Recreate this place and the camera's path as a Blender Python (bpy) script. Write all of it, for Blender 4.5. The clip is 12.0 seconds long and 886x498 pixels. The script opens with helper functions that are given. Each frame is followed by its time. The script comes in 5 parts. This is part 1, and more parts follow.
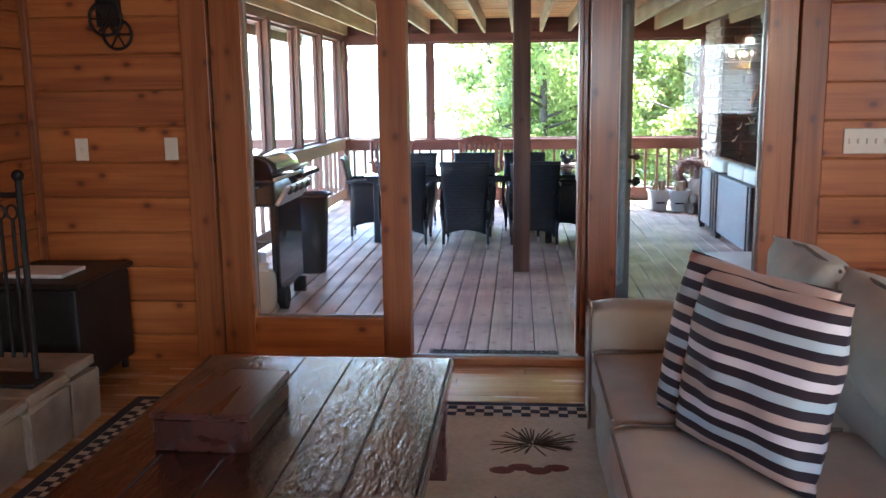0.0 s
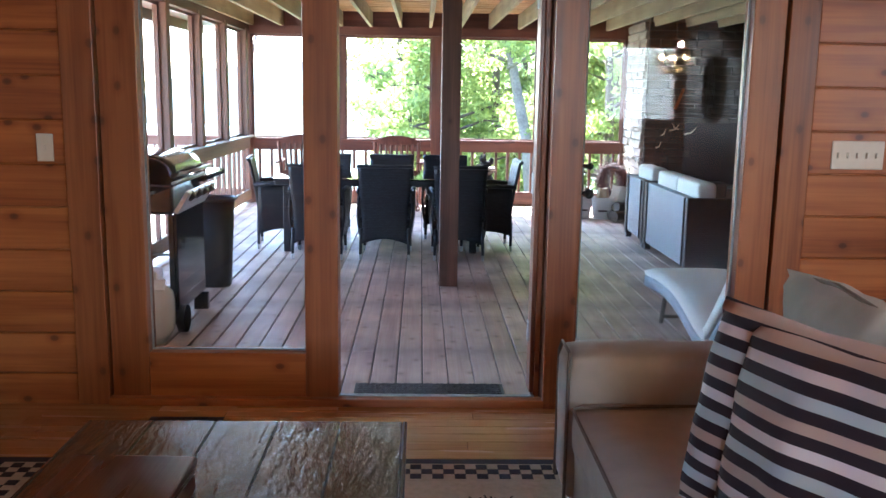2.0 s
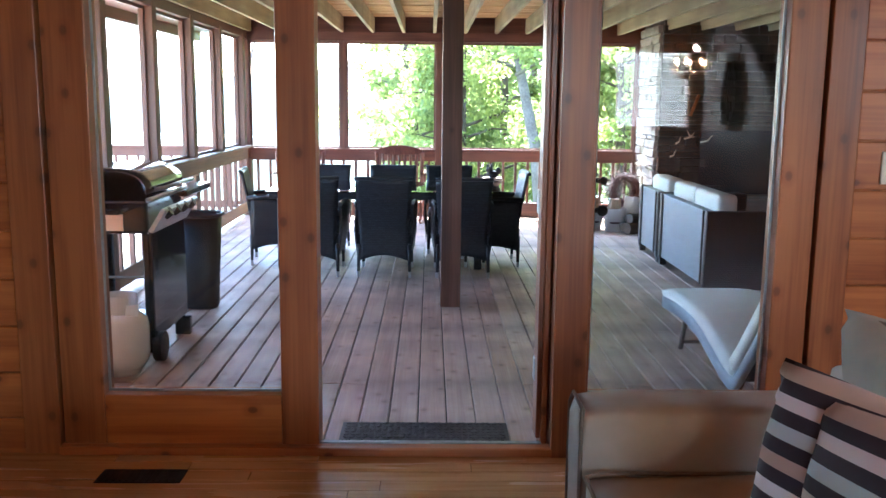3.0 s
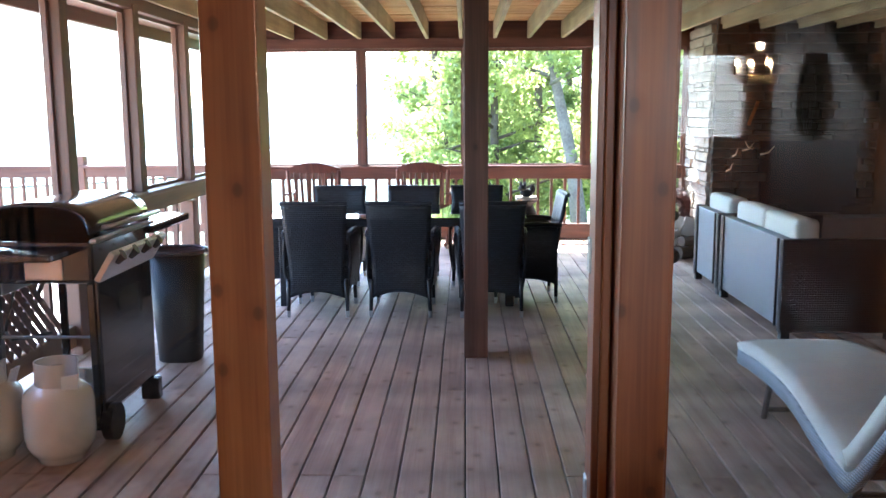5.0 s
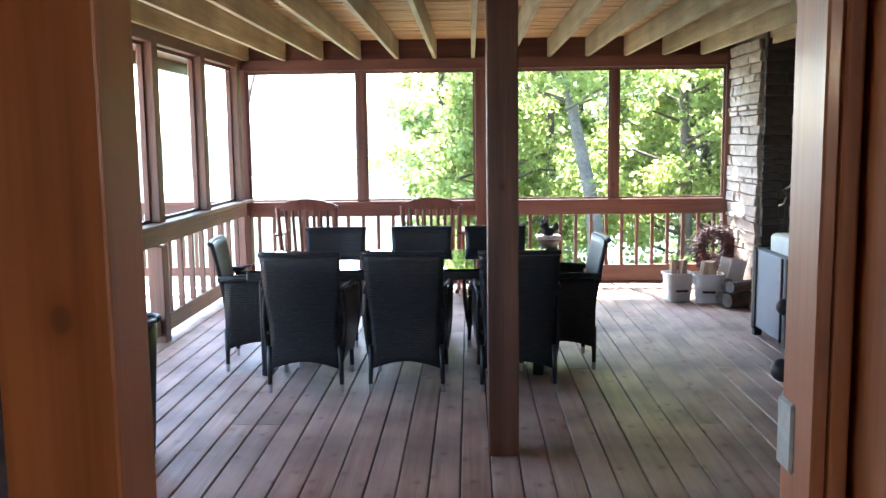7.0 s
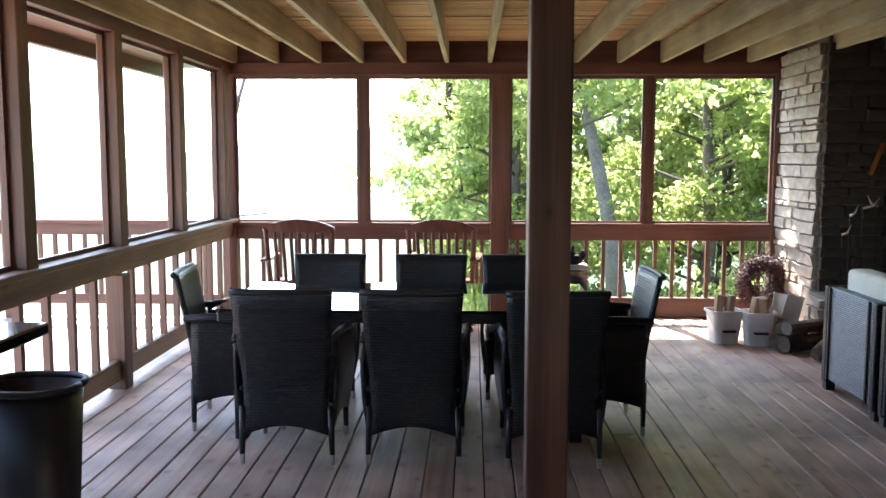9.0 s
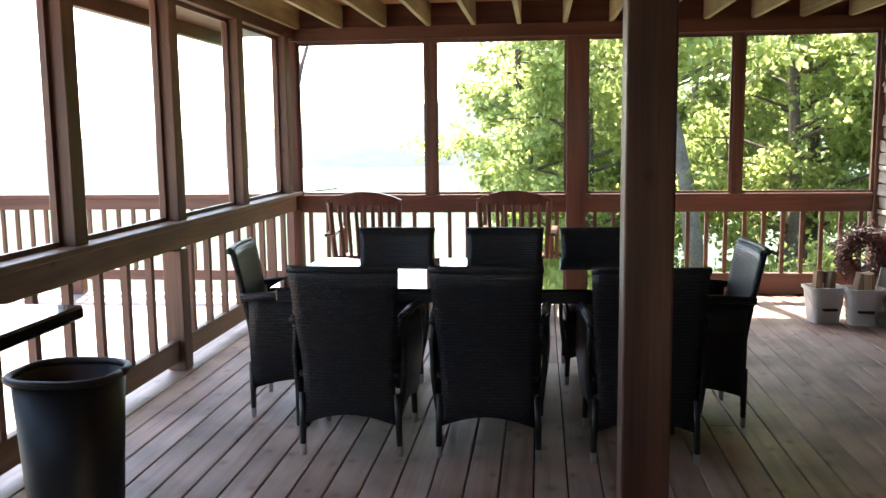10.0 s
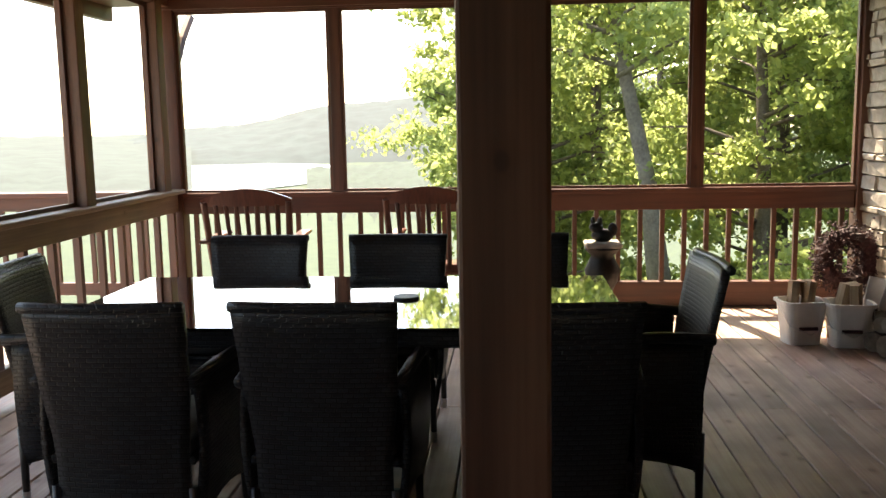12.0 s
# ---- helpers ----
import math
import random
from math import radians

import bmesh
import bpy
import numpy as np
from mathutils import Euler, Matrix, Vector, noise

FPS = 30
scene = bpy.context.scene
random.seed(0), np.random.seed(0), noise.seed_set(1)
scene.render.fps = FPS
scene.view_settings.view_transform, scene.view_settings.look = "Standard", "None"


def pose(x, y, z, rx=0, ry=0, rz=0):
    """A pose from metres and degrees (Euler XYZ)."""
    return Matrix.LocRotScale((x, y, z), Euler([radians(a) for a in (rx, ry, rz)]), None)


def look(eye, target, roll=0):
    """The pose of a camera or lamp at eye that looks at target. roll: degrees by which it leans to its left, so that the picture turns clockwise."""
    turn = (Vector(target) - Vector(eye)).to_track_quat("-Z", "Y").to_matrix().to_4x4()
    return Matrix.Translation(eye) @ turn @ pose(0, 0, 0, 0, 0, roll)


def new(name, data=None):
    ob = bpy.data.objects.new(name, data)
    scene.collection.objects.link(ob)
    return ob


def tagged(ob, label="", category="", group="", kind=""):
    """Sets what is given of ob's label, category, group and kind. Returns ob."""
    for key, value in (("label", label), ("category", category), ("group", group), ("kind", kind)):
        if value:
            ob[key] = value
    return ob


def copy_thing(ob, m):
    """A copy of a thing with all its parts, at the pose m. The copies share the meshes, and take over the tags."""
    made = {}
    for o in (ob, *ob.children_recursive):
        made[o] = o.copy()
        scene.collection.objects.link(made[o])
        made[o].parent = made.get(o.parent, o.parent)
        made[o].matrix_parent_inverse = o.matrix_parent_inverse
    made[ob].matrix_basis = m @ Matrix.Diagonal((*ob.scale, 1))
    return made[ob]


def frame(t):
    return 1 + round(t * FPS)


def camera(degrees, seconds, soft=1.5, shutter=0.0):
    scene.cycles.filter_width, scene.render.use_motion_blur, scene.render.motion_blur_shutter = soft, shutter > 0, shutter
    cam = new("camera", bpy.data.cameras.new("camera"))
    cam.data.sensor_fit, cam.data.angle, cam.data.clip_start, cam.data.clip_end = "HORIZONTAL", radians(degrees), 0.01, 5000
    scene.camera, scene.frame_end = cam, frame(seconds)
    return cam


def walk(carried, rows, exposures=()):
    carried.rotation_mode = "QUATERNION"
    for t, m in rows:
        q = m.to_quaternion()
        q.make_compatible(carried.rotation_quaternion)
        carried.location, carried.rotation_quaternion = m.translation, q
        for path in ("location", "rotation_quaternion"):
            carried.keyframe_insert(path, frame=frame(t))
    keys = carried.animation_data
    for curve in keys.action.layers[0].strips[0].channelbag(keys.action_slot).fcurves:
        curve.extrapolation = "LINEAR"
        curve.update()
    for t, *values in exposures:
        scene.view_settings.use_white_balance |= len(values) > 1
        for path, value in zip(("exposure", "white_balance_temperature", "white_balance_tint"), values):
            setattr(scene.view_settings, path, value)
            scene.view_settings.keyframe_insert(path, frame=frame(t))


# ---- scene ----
cam = camera(53.0, 12.0)
PATH = [
    (0, (0.101, 0.235, 1.586), (-0.068, 2.198, 1.242), -0.7),
    (0.5, (0.016, 0.454, 1.613), (-0.076, 2.425, 1.284), -0.5),
    (1, (0.017, 0.677, 1.605), (-0.051, 2.651, 1.285), 0.1),
    (1.5, (-0.041, 0.825, 1.583), (-0.059, 2.798, 1.255), 0.6),
    (2, (-0.11, 0.929, 1.575), (-0.057, 2.898, 1.229), 0.9),
    (2.5, (-0.117, 1.068, 1.58), (-0.048, 3.037, 1.236), 0.5),
    (3, (-0.033, 1.418, 1.57), (-0.003, 3.39, 1.241), 0.6),
    (3.2, (-0.011, 1.511, 1.596), (0.008, 3.483, 1.265), 0.6),
    (4.8, (0.039, 2.357, 1.575), (0.005, 4.334, 1.275), 0.1),
    (5, (0.06, 2.534, 1.566), (0.01, 4.511, 1.263), -0.3),
    (5.5, (0.024, 2.85, 1.554), (0.004, 4.826, 1.247), -0.4),
    (6, (0.057, 3.162, 1.575), (0.011, 5.139, 1.275), 0.3),
    (6.5, (-0.001, 3.478, 1.567), (-0.059, 5.459, 1.297), -0.5),
    (7, (-0.03, 3.787, 1.584), (-0.092, 5.771, 1.34), -0.7),
    (7.2, (-0.033, 3.9, 1.588), (-0.106, 5.885, 1.354), -0.3),
    (8.8, (-0.129, 4.8, 1.548), (-0.168, 6.79, 1.352), -0.2),
    (9, (-0.151, 4.904, 1.546), (-0.216, 6.893, 1.343), 0.1),
    (9.5, (-0.209, 5.142, 1.524), (-0.348, 7.123, 1.284), 0.1),
    (10, (-0.207, 5.327, 1.494), (-0.424, 7.299, 1.234), -0.7),
    (10.5, (-0.146, 5.665, 1.453), (-0.418, 7.632, 1.212), -1.5),
    (11, (-0.091, 6.001, 1.421), (-0.251, 7.982, 1.193), -3.0),
    (11.2, (-0.072, 6.156, 1.45), (-0.171, 8.14, 1.215), -2.6),
    (11.5, (0.018, 6.336, 1.402), (-0.06, 8.321, 1.171), -2.1),
    (12, (0.14, 6.659, 1.41), (-0.014, 8.635, 1.138), -1.0),
]
walk(cam, [(t, look(eye, target, roll)) for t, eye, target, roll in PATH], exposures=[(0.0, 4.5, 5400, 10), (3.0, 4.5, 5400, 10), (5.0, 4.3, 5600, 10), (7.0, 4.0, 5900, 10), (9.0, 3.4, 6300, 10), (10.0, 3.0, 6900, 10), (11.0, 2.65, 7900, 10), (12.0, 2.5, 8200, 10)])

# ---- world, sun, lights ----
SUN_EL, SUN_AZ = 60.0, -16.0          # azimuth from +y, negative to the left
world = bpy.data.worlds.new("sky")
scene.world = world
world.use_nodes = True
wn = world.node_tree.nodes
sky = wn.new("ShaderNodeTexSky")
sky.sky_type, sky.sun_disc = "NISHITA", False
sky.sun_elevation, sky.sun_rotation = radians(SUN_EL), radians(SUN_AZ)
sky.air_density, sky.dust_density, sky.ozone_density = 1.0, 1.2, 1.0
wn["Background"].inputs["Strength"].default_value = 0.15
world.node_tree.links.new(sky.outputs[0], wn["Background"].inputs["Color"])

sun = new("sun", bpy.data.lights.new("sun", "SUN"))
sun.data.energy, sun.data.angle, sun.data.color = 4.2, radians(0.6), (1.0, 0.95, 0.86)
s_dir = Vector((math.sin(radians(SUN_AZ)) * math.cos(radians(SUN_EL)), math.cos(radians(SUN_AZ)) * math.cos(radians(SUN_EL)), math.sin(radians(SUN_EL))))
sun.matrix_world = look(s_dir * 60, (0, 0, 0))


def area_lamp(name, eye, target, w, h, watts, color):
    lamp = new(name, bpy.data.lights.new(name, "AREA"))
    lamp.data.shape, lamp.data.size, lamp.data.size_y = "RECTANGLE", w, h
    lamp.data.energy, lamp.data.color = watts, color
    lamp.matrix_world = look(eye, target)
    return lamp


# daylight of the blind window, then two added fill lamps in invented openings
area_lamp("daylight_fill", (3.05, -4.1, 1.75), (3.05, 4, 1.2), 1.0, 1.0, 2.0, (1.0, 0.97, 0.92))
area_lamp("daylight_fill", (0.9, -3.96, 1.75), (1.3, 4, 1.2), 1.4, 1.2, 3.0, (1.0, 0.98, 0.95))
area_lamp("daylight_fill", (3.06, 2.6, 1.7), (0, 3.2, 1.0), 1.2, 1.0, 0.9, (1.0, 0.95, 0.88))
bulbs = new("chandelier_light", bpy.data.lights.new("chandelier_light", "POINT"))
bulbs.data.energy, bulbs.data.color, bulbs.data.shadow_soft_size = 7.0, (1.0, 0.78, 0.55), 0.03
bulbs.location = (2.62, -0.62, 2.12)


# ---- materials ----
def nodes_of(name, rough=0.6, metal=0.0):
    m = bpy.data.materials.new(name)
    m.use_nodes = True
    nt = m.node_tree
    b = nt.nodes["Principled BSDF"]
    b.inputs["Roughness"].default_value, b.inputs["Metallic"].default_value = rough, metal
    return m, nt, b


def ramp_node(nt, stops):
    r = nt.nodes.new("ShaderNodeValToRGB")
    e = r.color_ramp.elements
    while len(e) < len(stops):
        e.new(0.5)
    for k, (p, c) in enumerate(stops):
        e[k].position, e[k].color = p, (*c, 1)
    return r


def wood(name, dark, mid, light, axis=0, rough=0.5, stretch=14.0, knots=0.0, bump=0.25, coat=0.0, stain=0.25, thin=None):
    """Grain along one axis of the object, tone by piece, long streaks, knots and stains."""
    m, nt, b = nodes_of(name, rough)
    L, N = nt.links.new, nt.nodes.new
    tc, info = N("ShaderNodeTexCoord"), N("ShaderNodeObjectInfo")
    geo = N("ShaderNodeNewGeometry")
    add = N("ShaderNodeVectorMath")
    rnd = N("ShaderNodeMath"); rnd.operation = "ADD"
    L(info.outputs["Random"], rnd.inputs[0]); L(geo.outputs["Random Per Island"], rnd.inputs[1])
    sc = N("ShaderNodeVectorMath"); sc.operation = "SCALE"; sc.inputs[0].default_value = (13.7, 7.3, 29.1)
    L(rnd.outputs[0], sc.inputs["Scale"])
    L(tc.outputs["Object"], add.inputs[0]); L(sc.outputs[0], add.inputs[1])
    mp = N("ShaderNodeMapping")
    s = [stretch, stretch, stretch]; s[axis] = 0.7
    mp.inputs["Scale"].default_value = s
    L(add.outputs[0], mp.inputs["Vector"])
    n1 = N("ShaderNodeTexNoise"); n1.inputs["Scale"].default_value, n1.inputs["Detail"].default_value = 1.0, 3.0
    n1.inputs["Distortion"].default_value = 0.6
    L(mp.outputs[0], n1.inputs["Vector"])
    mp2 = N("ShaderNodeMapping")
    s2 = [90.0, 90.0, 90.0]; s2[axis] = 2.5
    mp2.inputs["Scale"].default_value = s2
    L(add.outputs[0], mp2.inputs["Vector"])
    n2 = N("ShaderNodeTexNoise"); n2.inputs["Scale"].default_value, n2.inputs["Detail"].default_value = 1.0, 2.0
    L(mp2.outputs[0], n2.inputs["Vector"])
    mixf = N("ShaderNodeMath"); mixf.operation = "MULTIPLY_ADD"; mixf.inputs[1].default_value = 0.35
    L(n2.outputs["Fac"], mixf.inputs[0]); L(n1.outputs["Fac"], mixf.inputs[2])
    tone = N("ShaderNodeMath"); tone.operation = "MULTIPLY_ADD"; tone.inputs[1].default_value = 0.16
    L(rnd.outputs[0], tone.inputs[0]); L(mixf.outputs[0], tone.inputs[2])
    r = ramp_node(nt, [(0.42, dark), (0.72, mid), (1.0, light)])
    L(tone.outputs[0], r.inputs[0])
    col = r.outputs[0]
    if stain:
        n3 = N("ShaderNodeTexNoise"); n3.inputs["Scale"].default_value, n3.inputs["Detail"].default_value = 1.7, 5.0
        L(tc.outputs["Object"], n3.inputs["Vector"])
        r3 = ramp_node(nt, [(0.3, (1 - stain * 1.6,) * 3), (0.7, (1.0, 1.0, 1.0))])
        L(n3.outputs["Fac"], r3.inputs[0])
        mx = N("ShaderNodeMix"); mx.data_type, mx.blend_type = "RGBA", "MULTIPLY"; mx.inputs[0].default_value = 1.0
        L(col, mx.inputs[6]); L(r3.outputs[0], mx.inputs[7]); col = mx.outputs[2]
    if knots:
        mk = N("ShaderNodeMapping")
        k = [4.2, 4.2, 4.2]; k[axis] = 3.0
        mk.inputs["Scale"].default_value = k
        L(add.outputs[0], mk.inputs["Vector"])
        v = N("ShaderNodeTexVoronoi"); v.inputs["Scale"].default_value = 1.0
        if thin is None:
            L(mk.outputs[0], v.inputs["Vector"])
        else:
            v.voronoi_dimensions = "2D"
            sk, ck = N("ShaderNodeSeparateXYZ"), N("ShaderNodeCombineXYZ")
            L(mk.outputs[0], sk.inputs[0])
            for slot, ax in enumerate(q for q in range(3) if q != thin):
                L(sk.outputs[ax], ck.inputs[slot])
            L(ck.outputs[0], v.inputs["Vector"])
        rk = ramp_node(nt, [(0.0, (0.10, 0.05, 0.03)), (0.045, (0.25, 0.16, 0.11)), (0.07, (0.75, 0.64, 0.55)), (0.16, (1, 1, 1))])
        L(v.outputs["Distance"], rk.inputs[0])
        mx = N("ShaderNodeMix"); mx.data_type, mx.blend_type = "RGBA", "MULTIPLY"; mx.inputs[0].default_value = knots
        L(col, mx.inputs[6]); L(rk.outputs[0], mx.inputs[7]); col = mx.outputs[2]
    L(col, b.inputs["Base Color"])
    rr = N("ShaderNodeMath"); rr.operation = "MULTIPLY_ADD"; rr.inputs[1].default_value, rr.inputs[2].default_value = 0.3, rough - 0.15
    L(n1.outputs["Fac"], rr.inputs[0]); L(rr.outputs[0], b.inputs["Roughness"])
    bp = N("ShaderNodeBump"); bp.inputs["Strength"].default_value, bp.inputs["Distance"].default_value = bump, 0.004
    L(mixf.outputs[0], bp.inputs["Height"]); L(bp.outputs[0], b.inputs["Normal"])
    b.inputs["Coat Weight"].default_value = coat
    b.inputs["Coat Roughness"].default_value = 0.15
    return m


def plain(name, c1, c2, scale=20.0, rough=0.5, metal=0.0, bump=0.1, dist=0.003, coat=0.0):
    """Two-tone mottled surface with fine relief."""
    m, nt, b = nodes_of(name, rough, metal)
    L, N = nt.links.new, nt.nodes.new
    tc, info = N("ShaderNodeTexCoord"), N("ShaderNodeObjectInfo")
    n = N("ShaderNodeTexNoise"); n.inputs["Scale"].default_value, n.inputs["Detail"].default_value = scale, 6.0
    L(tc.outputs["Object"], n.inputs["Vector"])
    n2 = N("ShaderNodeTexNoise"); n2.inputs["Scale"].default_value, n2.inputs["Detail"].default_value = scale * 0.13, 3.0
    L(tc.outputs["Object"], n2.inputs["Vector"])
    a = N("ShaderNodeMath"); a.operation = "ADD"
    L(n.outputs["Fac"], a.inputs[0]); L(n2.outputs["Fac"], a.inputs[1])
    a2 = N("ShaderNodeMath"); a2.operation = "MULTIPLY_ADD"; a2.inputs[1].default_value = 0.3
    L(info.outputs["Random"], a2.inputs[0]); L(a.outputs[0], a2.inputs[2])
    a3 = N("ShaderNodeMath"); a3.operation = "MULTIPLY"; a3.inputs[1].default_value = 0.5
    L(a2.outputs[0], a3.inputs[0])
    r = ramp_node(nt, [(0.38, c1), (0.72, c2)])
    L(a3.outputs[0], r.inputs[0]); L(r.outputs[0], b.inputs["Base Color"])
    bp = N("ShaderNodeBump"); bp.inputs["Strength"].default_value, bp.inputs["Distance"].default_value = bump, dist
    L(n.outputs["Fac"], bp.inputs["Height"]); L(bp.outputs[0], b.inputs["Normal"])
    b.inputs["Coat Weight"].default_value = coat
    return m


def woven(name, c1, c2, size=0.011, rough=0.45, holes=0.0):
    """Flat strands over and under, with a fine relief; holes lets some light through between the strands."""
    m, nt, b = nodes_of(name, rough)
    L, N = nt.links.new, nt.nodes.new
    tc = N("ShaderNodeTexCoord")
    sep = N("ShaderNodeSeparateXYZ"); L(tc.outputs["Object"], sep.inputs[0])
    u = N("ShaderNodeMath"); u.operation = "ADD"
    L(sep.outputs[0], u.inputs[0]); L(sep.outputs[1], u.inputs[1])
    com = N("ShaderNodeCombineXYZ"); L(u.outputs[0], com.inputs[0]); L(sep.outputs[2], com.inputs[1])
    br = N("ShaderNodeTexBrick")
    br.inputs["Scale"].default_value = 1.0
    br.inputs["Brick Width"].default_value, br.inputs["Row Height"].default_value = size * 2.2, size
    br.inputs["Mortar Size"].default_value, br.inputs["Mortar Smooth"].default_value = size * 0.22, 0.6
    br.inputs["Color1"].default_value, br.inputs["Color2"].default_value = (*c1, 1), (*c2, 1)
    br.inputs["Mortar"].default_value = (c1[0] * 0.3, c1[1] * 0.3, c1[2] * 0.3, 1)
    L(com.outputs[0], br.inputs["Vector"]); L(br.outputs["Color"], b.inputs["Base Color"])
    inv = N("ShaderNodeMath"); inv.operation = "SUBTRACT"; inv.inputs[0].default_value = 1.0
    L(br.outputs["Fac"], inv.inputs[1])
    bp = N("ShaderNodeBump"); bp.inputs["Strength"].default_value, bp.inputs["Distance"].default_value = 1.0, 0.006
    L(inv.outputs[0], bp.inputs["Height"]); L(bp.outputs[0], b.inputs["Normal"])
    if holes:
        out = nt.nodes["Material Output"]
        tr, mx = N("ShaderNodeBsdfTransparent"), N("ShaderNodeMixShader")
        f = N("ShaderNodeMath"); f.operation = "MULTIPLY"; f.inputs[1].default_value = holes
        L(br.outputs["Fac"], f.inputs[0]); L(f.outputs[0], mx.inputs[0])
        L(b.outputs[0], mx.inputs[1]); L(tr.outputs[0], mx.inputs[2]); L(mx.outputs[0], out.inputs["Surface"])
    return m


def glass(name, tint=(0.96, 0.98, 0.97), rough=0.0, gloss=1.0):
    """A clear pane: straight through, with a mirror's gloss by the angle."""
    m = bpy.data.materials.new(name)
    m.use_nodes = True
    nt = m.node_tree
    nt.nodes.remove(nt.nodes["Principled BSDF"])
    L, N = nt.links.new, nt.nodes.new
    tr, gl, mx, fr = N("ShaderNodeBsdfTransparent"), N("ShaderNodeBsdfGlossy"), N("ShaderNodeMixShader"), N("ShaderNodeFresnel")
    tr.inputs[0].default_value = (*tint, 1)
    gl.inputs["Roughness"].default_value = rough
    fr.inputs["IOR"].default_value = 1.5
    f = N("ShaderNodeMath"); f.operation = "MULTIPLY"; f.inputs[1].default_value = gloss
    L(fr.outputs[0], f.inputs[0]); L(f.outputs[0], mx.inputs[0])
    L(tr.outputs[0], mx.inputs[1]); L(gl.outputs[0], mx.inputs[2]); L(mx.outputs[0], nt.nodes["Material Output"].inputs["Surface"])
    return m


def glow(name, color, strength):
    m, nt, b = nodes_of(name, 0.5)
    b.inputs["Base Color"].default_value = (*color, 1)
    b.inputs["Emission Color"].default_value = (*color, 1)
    b.inputs["Emission Strength"].default_value = strength
    return m


PINE_X = wood("honey_pine_boards", (0.10, 0.025, 0.006), (0.31, 0.090, 0.019), (0.48, 0.165, 0.038), 0, 0.42, 11, 0.8, 0.15, 0.15, 0.12, 1)
PINE_Y = wood("honey_pine_boards_side", (0.10, 0.025, 0.006), (0.31, 0.090, 0.019), (0.48, 0.165, 0.038), 1, 0.42, 11, 0.8, 0.15, 0.15, 0.12, 0)
PINE_Z = wood("honey_pine_trim", (0.085, 0.023, 0.007), (0.22, 0.066, 0.017), (0.35, 0.122, 0.034), 2, 0.4, 12, 0.6, 0.15, 0.2, 0.12, 1)
OAK = wood("oak_floor", (0.30, 0.13, 0.04), (0.50, 0.25, 0.085), (0.62, 0.34, 0.13), 0, 0.25, 10, 0.0, 0.06, 0.5, 0.1)
DECK = wood("weathered_deck", (0.25, 0.145, 0.105), (0.52, 0.34, 0.258), (0.66, 0.49, 0.385), 1, 0.5, 14, 0.45, 0.45, 0.0, 0.42, 2)
DECK_OUT = wood("sun_bleached_deck", (0.30, 0.22, 0.18), (0.42, 0.33, 0.28), (0.52, 0.44, 0.38), 1, 0.6, 12, 0.4, 0.4, 0.0, 0.2)
RED_X = wood("red_stained_rail", (0.047, 0.014, 0.008), (0.090, 0.029, 0.017), (0.144, 0.052, 0.031), 0, 0.5, 12, 0.3, 0.2, 0.1, 0.2)
RED_Y = wood("red_stained_rail_side", (0.047, 0.014, 0.008), (0.090, 0.029, 0.017), (0.144, 0.052, 0.031), 1, 0.5, 12, 0.3, 0.2, 0.1, 0.2)
RED_Z = wood("red_stained_post", (0.047, 0.014, 0.009), (0.094, 0.032, 0.019), (0.151, 0.061, 0.036), 2, 0.5, 12, 0.5, 0.2, 0.1, 0.2)
TAN_Y = wood("weathered_rail_tan", (0.11, 0.062, 0.033), (0.22, 0.135, 0.075), (0.34, 0.23, 0.14), 1, 0.55, 12, 0.5, 0.3, 0.0, 0.25)
TAN_Z = wood("weathered_post_tan", (0.056, 0.022, 0.013), (0.112, 0.050, 0.030), (0.188, 0.094, 0.058), 2, 0.55, 12, 0.6, 0.3, 0.0, 0.25)
JOIST = wood("green_treated_joist", (0.17, 0.13, 0.065), (0.33, 0.27, 0.15), (0.47, 0.41, 0.25), 1, 0.6, 11, 0.4, 0.3, 0.0, 0.25)
SLATS = wood("reed_ceiling", (0.28, 0.14, 0.055), (0.52, 0.31, 0.14), (0.68, 0.45, 0.23), 0, 0.6, 40, 0.0, 0.4, 0.0, 0.2)
ESPRESSO = wood("espresso_planks", (0.018, 0.006, 0.005), (0.040, 0.014, 0.011), (0.075, 0.03, 0.024), 1, 0.28, 9, 0.0, 1.0, 0.9, 0.25)
ESPRESSO_TOP = wood("distressed_espresso", (0.010, 0.004, 0.004), (0.026, 0.009, 0.008), (0.055, 0.022, 0.018), 1, 0.2, 26, 0.0, 1.0, 1.0, 0.2)
nt_top = ESPRESSO_TOP.node_tree
bump_top = [n for n in nt_top.nodes if n.type == "BUMP"][0]
bump_top.inputs["Distance"].default_value = 0.005
nt_top.nodes["Principled BSDF"].inputs["Coat Roughness"].default_value = 0.22
map_tops = [n for n in nt_top.nodes if n.type == "MAPPING"]
map_tops[0].inputs["Scale"].default_value = (34, 9, 34)
map_tops[1].inputs["Scale"].default_value = (110, 35, 110)
nt_top.links.new(bump_top.outputs[0], nt_top.nodes["Principled BSDF"].inputs["Coat Normal"])
MAHOG = wood("mahogany", (0.05, 0.012, 0.008), (0.11, 0.03, 0.018), (0.19, 0.06, 0.035), 2, 0.35, 12, 0.0, 0.1, 0.3, 0.15)
LOGEND = wood("split_firewood", (0.22, 0.12, 0.06), (0.42, 0.27, 0.15), (0.6, 0.44, 0.28), 2, 0.8, 16, 0.0, 0.6, 0.0, 0.2)
BARK = plain("bark", (0.05, 0.035, 0.025), (0.16, 0.125, 0.095), 30, 0.9, 0, 0.9, 0.02)
